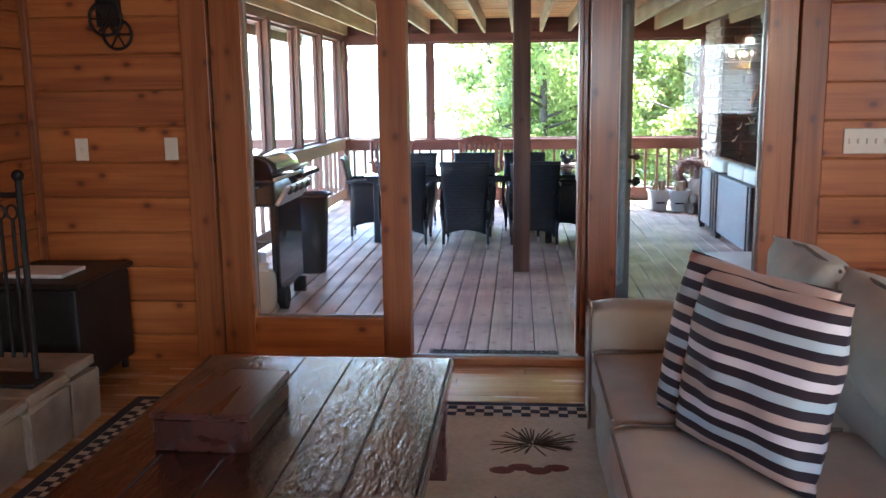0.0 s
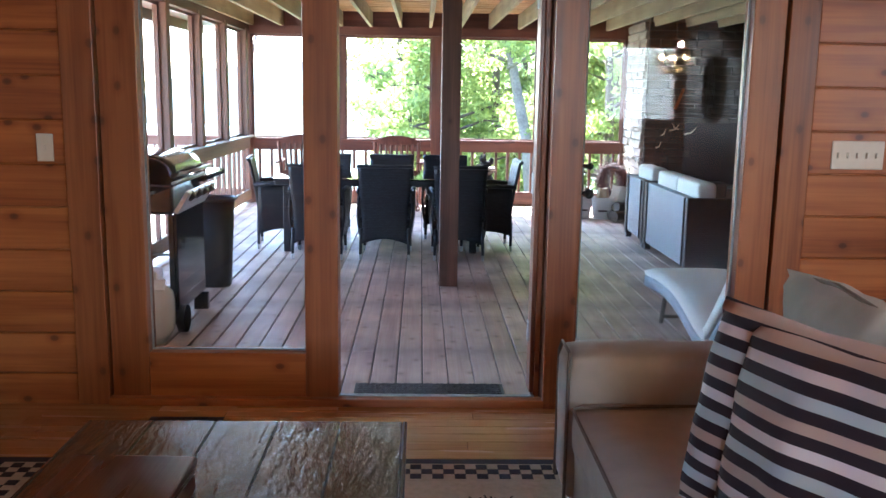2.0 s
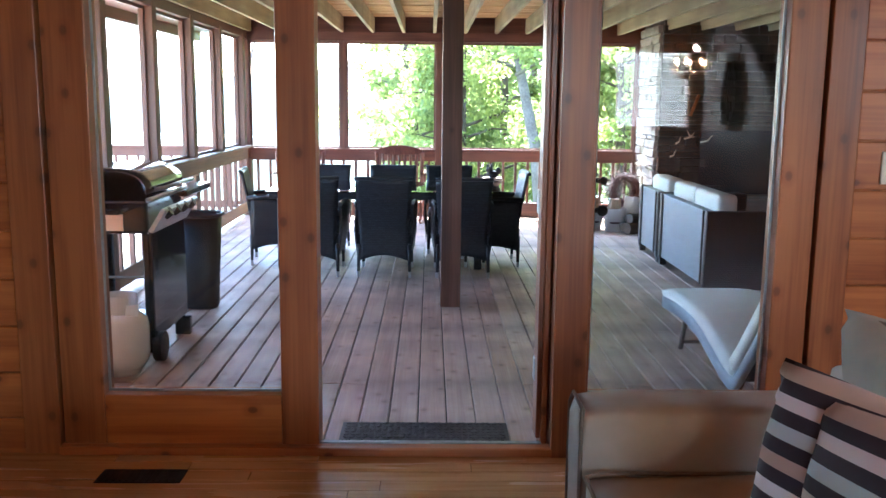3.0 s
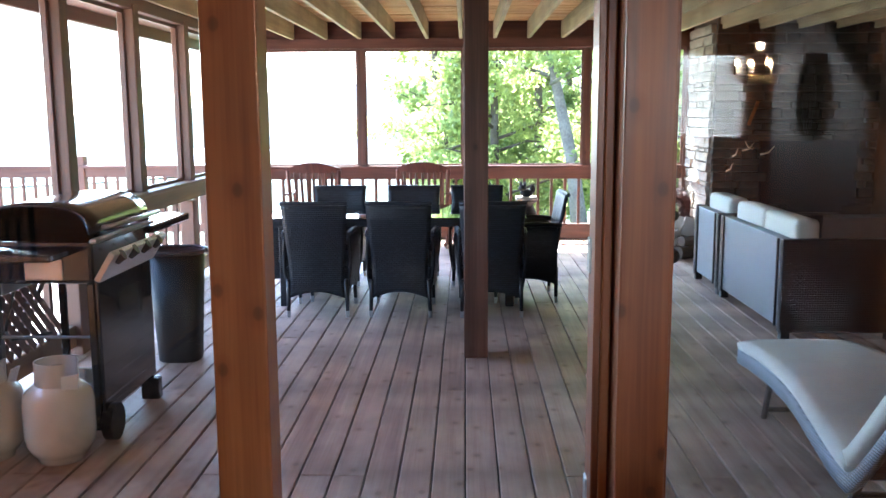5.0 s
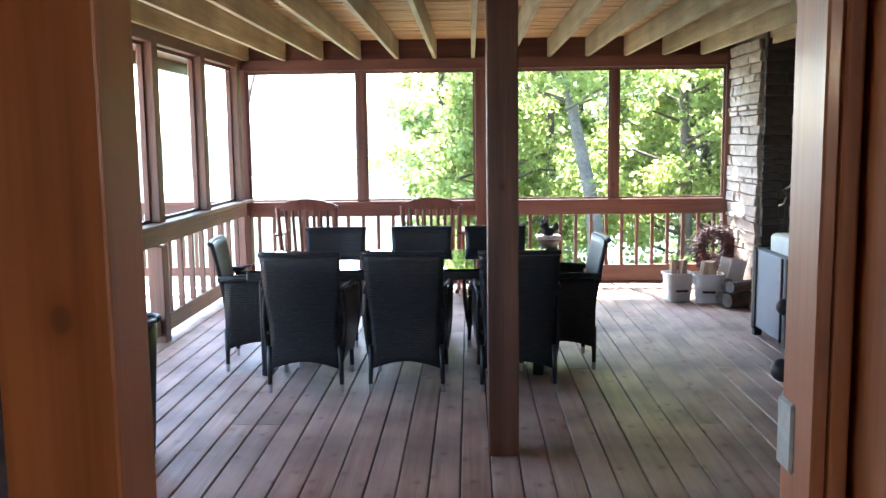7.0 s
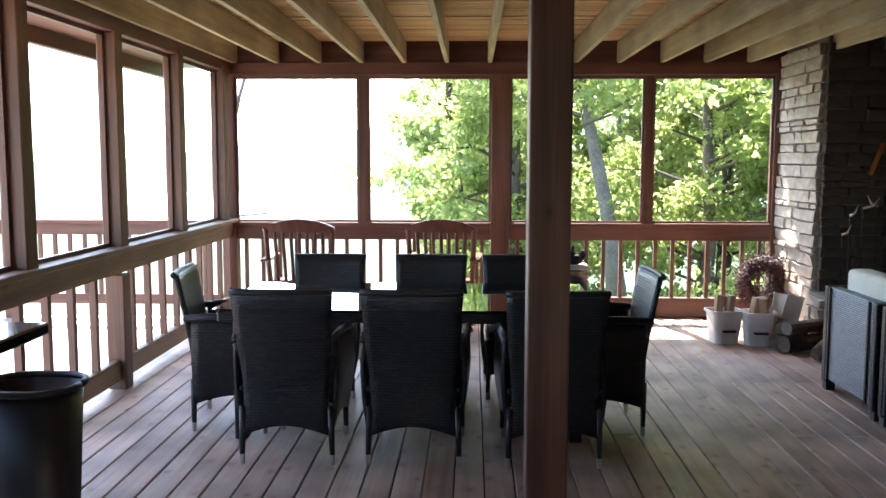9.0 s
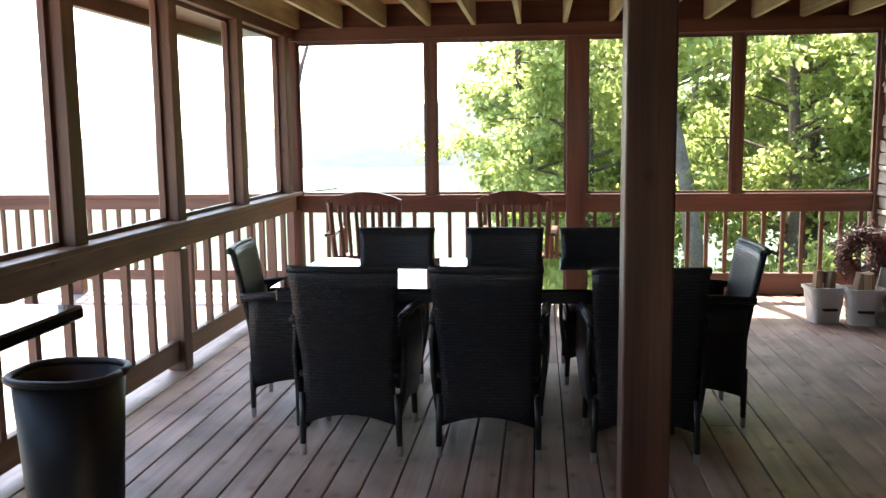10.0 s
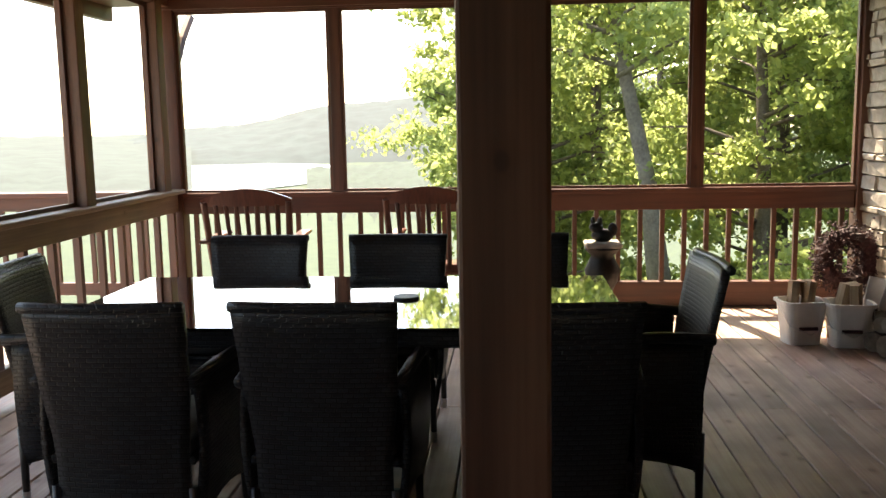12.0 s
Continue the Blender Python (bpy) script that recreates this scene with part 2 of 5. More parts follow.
PALEBARK = plain("pale_bark", (0.096, 0.078, 0.060), (0.216, 0.186, 0.150), 22, 0.9, 0, 0.7, 0.02)
STONE = plain("ledge_stone", (0.20, 0.165, 0.13), (0.46, 0.40, 0.33), 14, 0.85, 0, 0.7, 0.012)
FLAG = plain("hearth_flagstone", (0.17, 0.13, 0.085), (0.36, 0.29, 0.20), 9, 0.7, 0, 0.5, 0.01)
SHADED_STONE = plain("shaded_ledge_stone", (0.028, 0.023, 0.018), (0.065, 0.054, 0.042), 12, 0.9, 0, 0.7, 0.012)
GLOSSBLACK = plain("gloss_black_enamel", (0.006, 0.007, 0.009), (0.014, 0.015, 0.018), 30, 0.16, 0, 0.04, 0.002, 0.6)
MORTAR = plain("mortar", (0.10, 0.085, 0.07), (0.17, 0.15, 0.125), 30, 0.95, 0, 0.5, 0.006)
WICKER = woven("black_wicker", (0.006, 0.008, 0.012), (0.017, 0.021, 0.03), 0.016, 0.4)
WICKER_BACK = woven("black_wicker_back", (0.006, 0.008, 0.012), (0.017, 0.021, 0.03), 0.016, 0.4, 0.08)
GREYWICKER = woven("grey_wicker", (0.30, 0.34, 0.38), (0.42, 0.46, 0.50), 0.013, 0.5)
BLACK = plain("black_paint", (0.010, 0.010, 0.011), (0.02, 0.02, 0.022), 40, 0.35, 0, 0.05)
BLACKPL = plain("black_plastic", (0.012, 0.012, 0.014), (0.024, 0.024, 0.027), 25, 0.45, 0, 0.08)
IRON = plain("wrought_iron", (0.012, 0.011, 0.010), (0.03, 0.027, 0.025), 40, 0.5, 0.6, 0.3)
STEEL = plain("brushed_steel", (0.5, 0.5, 0.5), (0.65, 0.65, 0.64), 60, 0.3, 1.0, 0.05)
GREYMET = plain("dull_zinc", (0.22, 0.23, 0.22), (0.36, 0.37, 0.36), 60, 0.45, 0.7, 0.1)
GREYPAINT = plain("grey_weatherstrip", (0.10, 0.11, 0.105), (0.16, 0.17, 0.165), 30, 0.5, 0, 0.05)
TANK = plain("tank_paint", (0.52, 0.50, 0.46), (0.64, 0.62, 0.57), 12, 0.2, 0, 0.03, 0.003, 0.3)
BUCKET = plain("white_plastic", (0.62, 0.60, 0.56), (0.76, 0.74, 0.70), 9, 0.45, 0, 0.05)
CREAM = plain("cream_canvas", (0.55, 0.53, 0.46), (0.66, 0.64, 0.56), 60, 0.85, 0, 0.15)
SWITCH = plain("ivory_plate", (0.70, 0.66, 0.54), (0.76, 0.72, 0.60), 20, 0.35, 0, 0.02)
SUEDE = plain("taupe_suede", (0.34, 0.32, 0.26), (0.48, 0.455, 0.385), 7, 0.9, 0, 0.25, 0.006)
PIPING = plain("taupe_piping", (0.14, 0.12, 0.09), (0.2, 0.17, 0.13), 40, 0.85, 0, 0.1)
MATRUB = plain("rubber_mat", (0.035, 0.03, 0.027), (0.075, 0.066, 0.06), 40, 0.6, 0, 0.3)
MAROON = plain("dried_berries", (0.020, 0.004, 0.005), (0.055, 0.009, 0.011), 50, 0.7, 0, 0.5)
PAPER = plain("white_paper", (0.68, 0.67, 0.64), (0.8, 0.79, 0.76), 20, 0.8, 0, 0.05)
ANTLER = plain("antler", (0.32, 0.22, 0.13), (0.58, 0.46, 0.32), 18, 0.6, 0, 0.3)
PANE = glass("window_pane", gloss=0.9)
TABLEGLASS = glass("table_glass", (0.55, 0.68, 0.66), 0.03, 3.5)
FLAME = glow("candle_bulb", (1.0, 0.62, 0.25), 30.0)
# near black for fireplace soot, and for shade painted below the deck boards
SOOT_SHADE = plain("soot_shade", (0.006, 0.006, 0.006), (0.015, 0.014, 0.013), 20, 0.9, 0, 0.3)


# ---- mesh helpers ----
def part(name, bm, material, parent=None, label="", smooth=False):
    """Links a bmesh as one mesh object, under a thing or a part."""
    me = bpy.data.meshes.new(name)
    bmesh.ops.recalc_face_normals(bm, faces=bm.faces)
    bm.to_mesh(me)
    bm.free()
    for mat in (material if isinstance(material, (list, tuple)) else [material]):
        me.materials.append(mat)
    if smooth:
        for p in me.polygons:
            p.use_smooth = True
    ob = new(name, me)
    if parent:
        ob.parent = parent
    if label:
        ob["label"] = label
    return ob


def piece(name, mesh, parent, m):
    ob = new(name, mesh)
    ob.parent = parent
    ob.matrix_basis = m
    return ob


def thing(name, m, label, category, group="", kind=""):
    ob = new(name)
    ob.empty_display_size = 0.1
    ob.matrix_basis = m
    return tagged(ob, label, category, group, kind)


def bx(x0, x1, y0, y1, z0, z1, bevel=0.0, seg=1, bm=None):
    b = bmesh.new()
    bmesh.ops.create_cube(b, size=1, matrix=Matrix.Translation(((x0 + x1) / 2, (y0 + y1) / 2, (z0 + z1) / 2)) @ Matrix.Diagonal((x1 - x0, y1 - y0, z1 - z0, 1)))
    if bevel:
        bmesh.ops.bevel(b, geom=b.edges[:], offset=bevel, segments=seg, affect="EDGES", profile=0.5)
    return b if bm is None else join(bm, b)


def join(a, b):
    me = bpy.data.meshes.new("scrap")
    b.to_mesh(me)
    b.free()
    a.from_mesh(me)
    bpy.data.meshes.remove(me)
    return a


def rod(p0, p1, r0, r1=None, seg=10, bm=None):
    b = bm or bmesh.new()
    p0, p1 = Vector(p0), Vector(p1)
    d = p1 - p0
    m = Matrix.Translation((p0 + p1) / 2) @ d.to_track_quat("Z", "Y").to_matrix().to_4x4()
    bmesh.ops.create_cone(b, cap_ends=True, segments=seg, radius1=r0, radius2=r0 if r1 is None else r1, depth=d.length, matrix=m)
    return b


def tube(points, radii, seg=8, bm=None):
    """A round bar through points."""
    b = bm or bmesh.new()
    pts = [Vector(p) for p in points]
    rings = []
    for k, p in enumerate(pts):
        d = (pts[min(k + 1, len(pts) - 1)] - pts[max(k - 1, 0)]).normalized()
        q = d.to_track_quat("Z", "Y")
        r = radii[k] if isinstance(radii, (list, tuple)) else radii
        rings.append([b.verts.new(p + q @ Vector((r * math.cos(a * math.tau / seg), r * math.sin(a * math.tau / seg), 0))) for a in range(seg)])
    for r0, r1 in zip(rings, rings[1:]):
        for a in range(seg):
            b.faces.new((r0[a], r0[(a + 1) % seg], r1[(a + 1) % seg], r1[a]))
    b.faces.new(rings[0][::-1]); b.faces.new(rings[-1])
    return b


def lathe(profile, seg=24, bm=None):
    """Turned about z: (radius, height) pairs."""
    b = bm or bmesh.new()
    rings = [[b.verts.new((r * math.cos(a * math.tau / seg), r * math.sin(a * math.tau / seg), z)) for a in range(seg)] for r, z in profile]
    for r0, r1 in zip(rings, rings[1:]):
        for a in range(seg):
            b.faces.new((r0[a], r0[(a + 1) % seg], r1[(a + 1) % seg], r1[a]))
    b.faces.new(rings[0][::-1]); b.faces.new(rings[-1])
    return b


def sheet(f, nu, nv, thick, bm=None):
    """A bent panel: f(u, v) gives place; thickened along its normals."""
    b = bmesh.new()
    vs = [[b.verts.new(f(i / nu, j / nv)) for j in range(nv + 1)] for i in range(nu + 1)]
    for i in range(nu):
        for j in range(nv):
            b.faces.new((vs[i][j], vs[i + 1][j], vs[i + 1][j + 1], vs[i][j + 1]))
    bmesh.ops.recalc_face_normals(b, faces=b.faces)
    bmesh.ops.solidify(b, geom=b.faces[:], thickness=thick)
    return b if bm is None else join(bm, b)


def pillow(w, h, d, n=14, power=0.45, crinkle=0.0, seed=0):
    """A stuffed cushion lying in xy, puffed in z."""
    b = bmesh.new()
    for side in (1, -1):
        g = [[None] * (n + 1) for _ in range(n + 1)]
        for i in range(n + 1):
            for j in range(n + 1):
                u, v = 2 * i / n - 1, 2 * j / n - 1
                puff = (max(0, 1 - u * u) * max(0, 1 - v * v)) ** power
                pinch = 1 - 0.06 * (1 - abs(u * v)) * (max(abs(u), abs(v)))
                x, y = u * w / 2 * pinch, v * h / 2 * pinch
                c = crinkle * noise.noise(Vector((x * 7 + seed, y * 7, seed * 3.1))) * puff
                g[i][j] = b.verts.new((x, y, side * (d / 2 * puff + 0.006) + c))
        for i in range(n):
            for j in range(n):
                q = (g[i][j], g[i + 1][j], g[i + 1][j + 1], g[i][j + 1])
                b.faces.new(q if side > 0 else q[::-1])
    bmesh.ops.remove_doubles(b, verts=b.verts[:], dist=0.013)
    return b


# ---- setting: the porch ----
FLOOR_IN, WALL_Y, WALL_T = 0.15, 4.85, 0.17
PX0, PX1, PY0, PY1 = -2.56, 6.2, WALL_Y + WALL_T, 13.6
rng = random.Random(4)

ground = bmesh.new()
GN = 70
gv = []
for i in range(GN + 1):
    row = []
    for j in range(GN + 1):
        u, v = i / GN * 2 - 1, j / GN * 2 - 1
        x, y = 3500 * u * abs(u) ** 1.6, 3500 * v * abs(v) ** 1.6
        d = math.hypot(x, y - 5)
        slope = max(0.0, y * 0.75 - x * 1.0 - 4)
        z = -2.6 - 62 * (1 - math.exp(-slope / 160)) + min(40, max(0, (x - 8) * 0.22)) + noise.noise(Vector((x * 0.06, y * 0.06, 0))) * min(1.2, d * 0.02)
        row.append(ground.verts.new((x, y, z)))
    gv.append(row)
for i in range(GN):
    for j in range(GN):
        ground.faces.new((gv[i][j], gv[i + 1][j], gv[i + 1][j + 1], gv[i][j + 1]))
GRASSY = plain("meadow", (0.012, 0.028, 0.012), (0.032, 0.055, 0.022), 0.8, 0.9, 0, 0.6, 0.1)
tagged(part("ground", ground, GRASSY, smooth=True), "grassy green hillside falling away below the porch", "ground", kind="structure")

floor = thing("floor", pose(0, 0, 0), "weathered brown deck boards with dark gaps, porch floor", "floor", kind="structure")
wall_house = thing("wall_south", pose(0, 0, 0), "honey pine board wall around the glazed door unit", "wall", kind="structure")
wall_screen_left = thing("wall_west", pose(0, 0, 0), "screened porch side of stained posts and rails", "wall", kind="structure")
wall_screen_far = thing("wall_north", pose(0, 0, 0), "screened porch end of red stained posts and rails", "wall", kind="structure")

# black slab close under the boards, painting the shade in their gaps
part("subfloor", bx(PX0, PX1, PY0 - 0.1, PY1, -0.3, -0.045), SOOT_SHADE, floor, "black slab painting the shade below the boards")

# ceiling: joists and reed slats above, one mesh each kind
ceil_b = bmesh.new()
y = PY0
while y < PY1 + 0.3:
    bx(PX0 - 0.3, PX1, y, y + 0.055 + 0.02 * rng.random(), 2.655 + 0.006 * rng.random(), 2.69, bm=ceil_b)
    y += 0.088
bx(PX0 - 0.4, PX1 + 0.3, PY0, PY1 + 0.4, 2.695, 2.74, bm=ceil_b)
tagged(part("ceiling", ceil_b, SLATS), "tan wooden slats laid across the porch joists", "ceiling", kind="structure")
for k in range(-6, 16):
    x = 0.012 + k * 0.4085
    if x > PX1:
        break
    tagged(part("ceiling_joist", bx(x - 0.02, x + 0.02, PY0, PY1 - 0.05, 2.45, 2.65, 0.003), JOIST), "greenish treated lumber joist under the porch ceiling", "joist", "porch joists", "structure")

# far screen wall: posts, mullions, header, rails, balusters
for x0, x1, y0, y1 in ((-2.60, -2.46, 13.52, 13.66), (0.03, 0.21, 13.52, 13.68), (2.72, 2.86, 13.52, 13.66)):
    part("post", bx(x0, x1, y0, y1, 0, 2.46, 0.006), RED_Z, wall_screen_far)
for x0, x1 in ((-1.25, -1.165), (1.495, 1.575)):
    part("mullion", bx(x0, x1, 13.54, 13.64, 0.92, 2.33, 0.004), RED_Z, wall_screen_far)
for x0, x1 in ((-2.46, 0.03), (0.21, 2.72)):
    part("header", bx(x0, x1, 13.535, 13.645, 2.33, 2.46, 0.004), RED_X, wall_screen_far)
    part("window_sill", bx(x0, x1, 13.52, 13.66, 0.885, 0.925, 0.005), RED_X, wall_screen_far)
    part("top_rail", bx(x0, x1, 13.545, 13.60, 0.755, 0.885, 0.004), RED_X, wall_screen_far)
    part("bottom_rail", bx(x0, x1, 13.54, 13.62, 0.004, 0.195, 0.004), RED_X, wall_screen_far)
    n = int((x1 - x0) / 0.163)
    for k in range(n):
        x = x0 + (k + 0.5) * (x1 - x0) / n
        part("baluster", bx(x - 0.017, x + 0.017, 13.565, 13.60, 0.195, 0.755), RED_Z, wall_screen_far)
for x0, x1 in ((-2.46, -1.25), (-1.165, 0.03), (0.21, 1.495), (1.575, 2.72)):
    f = bmesh.new()
    for a in ((x0, x0 + 0.022, 0.925, 2.33), (x1 - 0.022, x1, 0.925, 2.33), (x0 + 0.022, x1 - 0.022, 0.925, 0.945), (x0 + 0.022, x1 - 0.022, 2.305, 2.33)):
        bx(a[0], a[1], 13.55, 13.575, a[2], a[3], bm=f)
    part("screen_frame", f, RED_Z, wall_screen_far)
part("rim_joist", bx(PX0 - 0.1, 5.2, 13.55, 13.60, 2.462, 2.69, 0.004), RED_X, wall_screen_far)
part("rim_beam", bx(PX0 - 0.1, 2.72, 13.50, 13.535, 2.34, 2.46, 0.004), RED_X, wall_screen_far)

# left screen wall
LY = [5.72, 6.98, 8.24, 9.50, 10.76, 12.02, 13.28]
for k, yp in enumerate(LY):
    part("post", bx(-2.60, -2.47, yp - 0.06, yp + 0.06, 0.95, 2.40, 0.006), TAN_Z, wall_screen_left)
for yp in (5.72, 8.22, 10.72):
    part("lower_post", bx(-2.58, -2.455, yp - 0.06, yp + 0.06, 0, 0.775, 0.006), TAN_Z, wall_screen_left)
part("window_sill", bx(-2.63, -2.43, PY0, 13.52, 0.925, 0.96, 0.006), TAN_Y, wall_screen_left)
part("top_rail", bx(-2.545, -2.495, PY0, 13.52, 0.78, 0.925, 0.005), TAN_Y, wall_screen_left)
part("bottom_rail", bx(-2.545, -2.495, PY0, 13.52, 0.06, 0.20, 0.005), TAN_Y, wall_screen_left)
part("header", bx(-2.62, -2.48, PY0, 13.52, 2.36, 2.64, 0.005), RED_Y, wall_screen_left)
part("eave_board", bx(-3.35, -3.28, PY0, 14.3, 2.36, 2.6, 0.004), RED_Y, wall_screen_left)
part("eave_soffit", bx(-3.28, -2.62, PY0, 14.3, 2.48, 2.5), RED_Y, wall_screen_left)
y = 5.38
while y < 13.45:
    if min(abs(y - p) for p in (5.72, 8.22, 10.72)) > 0.1:
        part("baluster", bx(-2.54, -2.50, y - 0.022, y + 0.022, 0.20, 0.78), RED_Z, wall_screen_left)
    y += 0.31
for a, c in zip([PY0] + LY, LY):
    f = bmesh.new()
    a0, c0 = a + 0.06, c - 0.06
    for q in ((a0, a0 + 0.03, 0.96, 2.36), (c0 - 0.03, c0, 0.96, 2.36), (a0 + 0.03, c0 - 0.03, 0.96, 0.985), (a0 + 0.03, c0 - 0.03, 2.33, 2.36)):
        bx(-2.57, -2.545, q[0], q[1], q[2], q[3], bm=f)
    part("screen_frame", f, RED_Z, wall_screen_left)
# lattice skirt behind the grill
lat = bmesh.new()
for k in range(22):
    for s in (1, -1):
        c = 5.75 + k * 0.09
        m = Matrix.Translation((-2.475 + 0.006 * s, c, 0.49)) @ Matrix.Rotation(radians(45 * s), 4, "X")
        bmesh.ops.create_cube(lat, size=1, matrix=m @ Matrix.Diagonal((0.008, 0.045, 0.78, 1)))
part("lattice", lat, RED_Z, wall_screen_left, "diagonal wooden lattice")
tagged(part("knee_brace", tube([(-2.5, 13.68, 1.98), (-2.5, 13.8, 2.14), (-2.5, 14.02, 2.34)], 0.04, 6), RED_Z, wall_screen_left))

# open sun deck beyond the left screen, with its railing
sun_deck = thing("sun_deck", pose(0, 0, 0), "sunlit bleached open deck outside the screens", "deck", kind="structure")
part("deck_boards", bx(-6.6, PX0 - 0.06, 3.0, 13.7, -0.16, -0.045, 0.004), DECK_OUT, sun_deck)
rail_out = thing("railing", pose(0, 0, 0), "reddish wooden railing round the open deck", "railing", kind="structure")
part("cap", bx(-6.6, -2.62, 13.5, 13.66, 0.90, 0.94, 0.005), RED_X, rail_out)
part("top_rail", bx(-6.6, -2.62, 13.55, 13.6, 0.79, 0.90, 0.004), RED_X, rail_out)
part("low_rail", bx(-6.6, -2.62, 13.55, 13.6, 0.10, 0.20, 0.004), RED_X, rail_out)
part("cap", bx(-6.62, -6.46, 4.0, 13.5, 0.90, 0.94, 0.005), RED_Y, rail_out)
part("top_rail", bx(-6.56, -6.51, 4.0, 13.5, 0.79, 0.90, 0.004), RED_Y, rail_out)
part("low_rail", bx(-6.56, -6.51, 4.0, 13.5, 0.10, 0.20, 0.004), RED_Y, rail_out)
for x, y in ((-6.54, 13.58), (-4.75, 13.58), (-6.54, 10.5), (-6.54, 7.5)):
    part("post", bx(x - 0.06, x + 0.06, y - 0.06, y + 0.06, -0.05, 1.06, 0.008), RED_Z, rail_out)
x = -6.4
while x < -2.66:
    part("baluster", bx(x - 0.017, x + 0.017, 13.57, 13.60, 0.20, 0.79), RED_Z, rail_out)
    x += 0.15
y = 4.1
while y < 13.4:
    part("baluster", bx(-6.55, -6.52, y - 0.017, y + 0.017, 0.20, 0.79), RED_Z, rail_out)
    y += 0.15

# middle post
support_post = tagged(part("support_post", bx(0.052, 0.205, 8.1, 8.255, 0, 2.45, 0.008, 2), TAN_Z), "square brown wooden post standing on the deck", "post", kind="structure")

# closing walls of the porch on the right
tagged(part("wall_east", bx(PX1, PX1 + 0.15, PY0, PY1, -0.1, 2.7), PINE_Y), "plain board wall closing the porch", "wall", kind="structure")

# ---- chimney of ledge stone ----
chimney = thing("chimney", pose(0, 0, 0), "tall ledge stone chimney with an open fireplace", "chimney", kind="structure")
part("core", bx(2.82, 5.2, 12.56, 13.9, 0, 2.65), MORTAR, chimney, "mortar between the stones")
part("core_base", bx(2.74, 5.3, 12.20, 12.56, 0, 0.42), MORTAR, chimney)
part("firebox", bx(3.33, 4.4, 12.50, 12.557, 0.45, 1.25), SOOT_SHADE, chimney, "soot-black fireplace mouth")


def stone_mesh(seed, w, h, mat=STONE):
    r = random.Random(seed)
    b = bx(-w / 2, w / 2, 0, 0.06, -h / 2, h / 2, 0.008)
    for v in b.verts:
        v.co += Vector((r.uniform(-1, 1) * 0.007, r.uniform(-1, 1) * 0.012 if v.co.y < 0.03 else 0, r.uniform(-1, 1) * 0.006))
    me = bpy.data.meshes.new("stone")
    b.to_mesh(me); b.free()
    me.materials.append(mat)
    return me


STONE_SIZES = [(0.16, 0.075), (0.22, 0.075), (0.30, 0.075), (0.36, 0.075), (0.14, 0.11), (0.2, 0.11), (0.27, 0.11), (0.34, 0.11), (0.12, 0.05), (0.24, 0.05), (0.32, 0.05)]
STONES = [(stone_mesh(k, w, h), w, h) for k, (w, h) in enumerate(STONE_SIZES)]
# darker copies: the front face's shade is put into the stone colour
SHADED_STONES = [(stone_mesh(k, w, h, SHADED_STONE), w, h) for k, (w, h) in enumerate(STONE_SIZES)]


def stone_face(x0, x1, z0, z1, place, skip=None, stones=STONES):
    r = random.Random(int((x0 + z0) * 100) + 3)
    z = z0
    while z < z1 - 0.04:
        h = r.choice((0.075, 0.11, 0.05, 0.11))
        x = x0
        while x < x1 - 0.03:
            opts = [s for s in stones if abs(s[2] - h) < 0.001]
            me, w, hh = r.choice(opts)
            w2 = min(w, x1 - x)
            cx, cz = x + w2 / 2, z + h / 2
            if not (skip and skip(cx, cz)):
                piece("stone", me, chimney, place(cx, cz, r.uniform(-0.012, 0.012)) @ Matrix.Diagonal(((w2 - 0.008) / w, 1, (h - 0.007) / h, 1)))
            x += w2
        z += h


stone_face(12.56, 13.52, 0.0, 2.45, lambda u, z, d: Matrix.Translation((2.76 + d, u, z)) @ Matrix.Rotation(radians(-90), 4, "Z"))
stone_face(12.20, 12.55, 0.0, 0.42, lambda u, z, d: Matrix.Translation((2.70 + d, u, z)) @ Matrix.Rotation(radians(-90), 4, "Z"))
stone_face(2.80, 4.6, 0.42, 2.45, lambda u, z, d: pose(u, 12.50 + d, z), lambda x, z: 3.36 < x < 4.4 and 0.45 < z < 1.25, SHADED_STONES)
wall_stick = tagged(part("wall_stick", bx(-0.018, 0.018, -0.012, 0.012, -0.14, 0.14, 0.005, 2), PINE_Z), "short tilted honey wood stick hung on dark stone", "ornament")
wall_stick.matrix_basis = pose(3.215, 12.455, 1.545, 0, 20, 0)

# ---- setting: the living room ----
part("subwall", bx(-2.9, -1.655, WALL_Y + 0.02, WALL_Y + WALL_T, 0, 2.9), PINE_X, wall_house)
part("subwall", bx(1.615, 6.4, WALL_Y + 0.02, WALL_Y + WALL_T, 0, 2.9), PINE_X, wall_house)
part("subwall", bx(-1.655, 1.615, WALL_Y + 0.02, WALL_Y + WALL_T, 2.32, 2.9), PINE_X, wall_house)
H_BOARD = 0.19


def board_mesh(w, h, axis_y=False):
    b = bx(0, w, 0, 0.022, 0, h, 0.005) if not axis_y else bx(0, 0.022, 0, w, 0, h, 0.005)
    me = bpy.data.meshes.new("board")
    b.to_mesh(me); b.free()
    me.materials.append(PINE_Y if axis_y else PINE_X)
    return me


for x0, x1 in ((-2.9, -1.655), (1.615, 4.6)):
    me = board_mesh(x1 - x0, H_BOARD - 0.004)
    for k in range(14):
        piece("board", me, wall_house, pose(x0, WALL_Y, 0.155 + k * H_BOARD - 0.05))

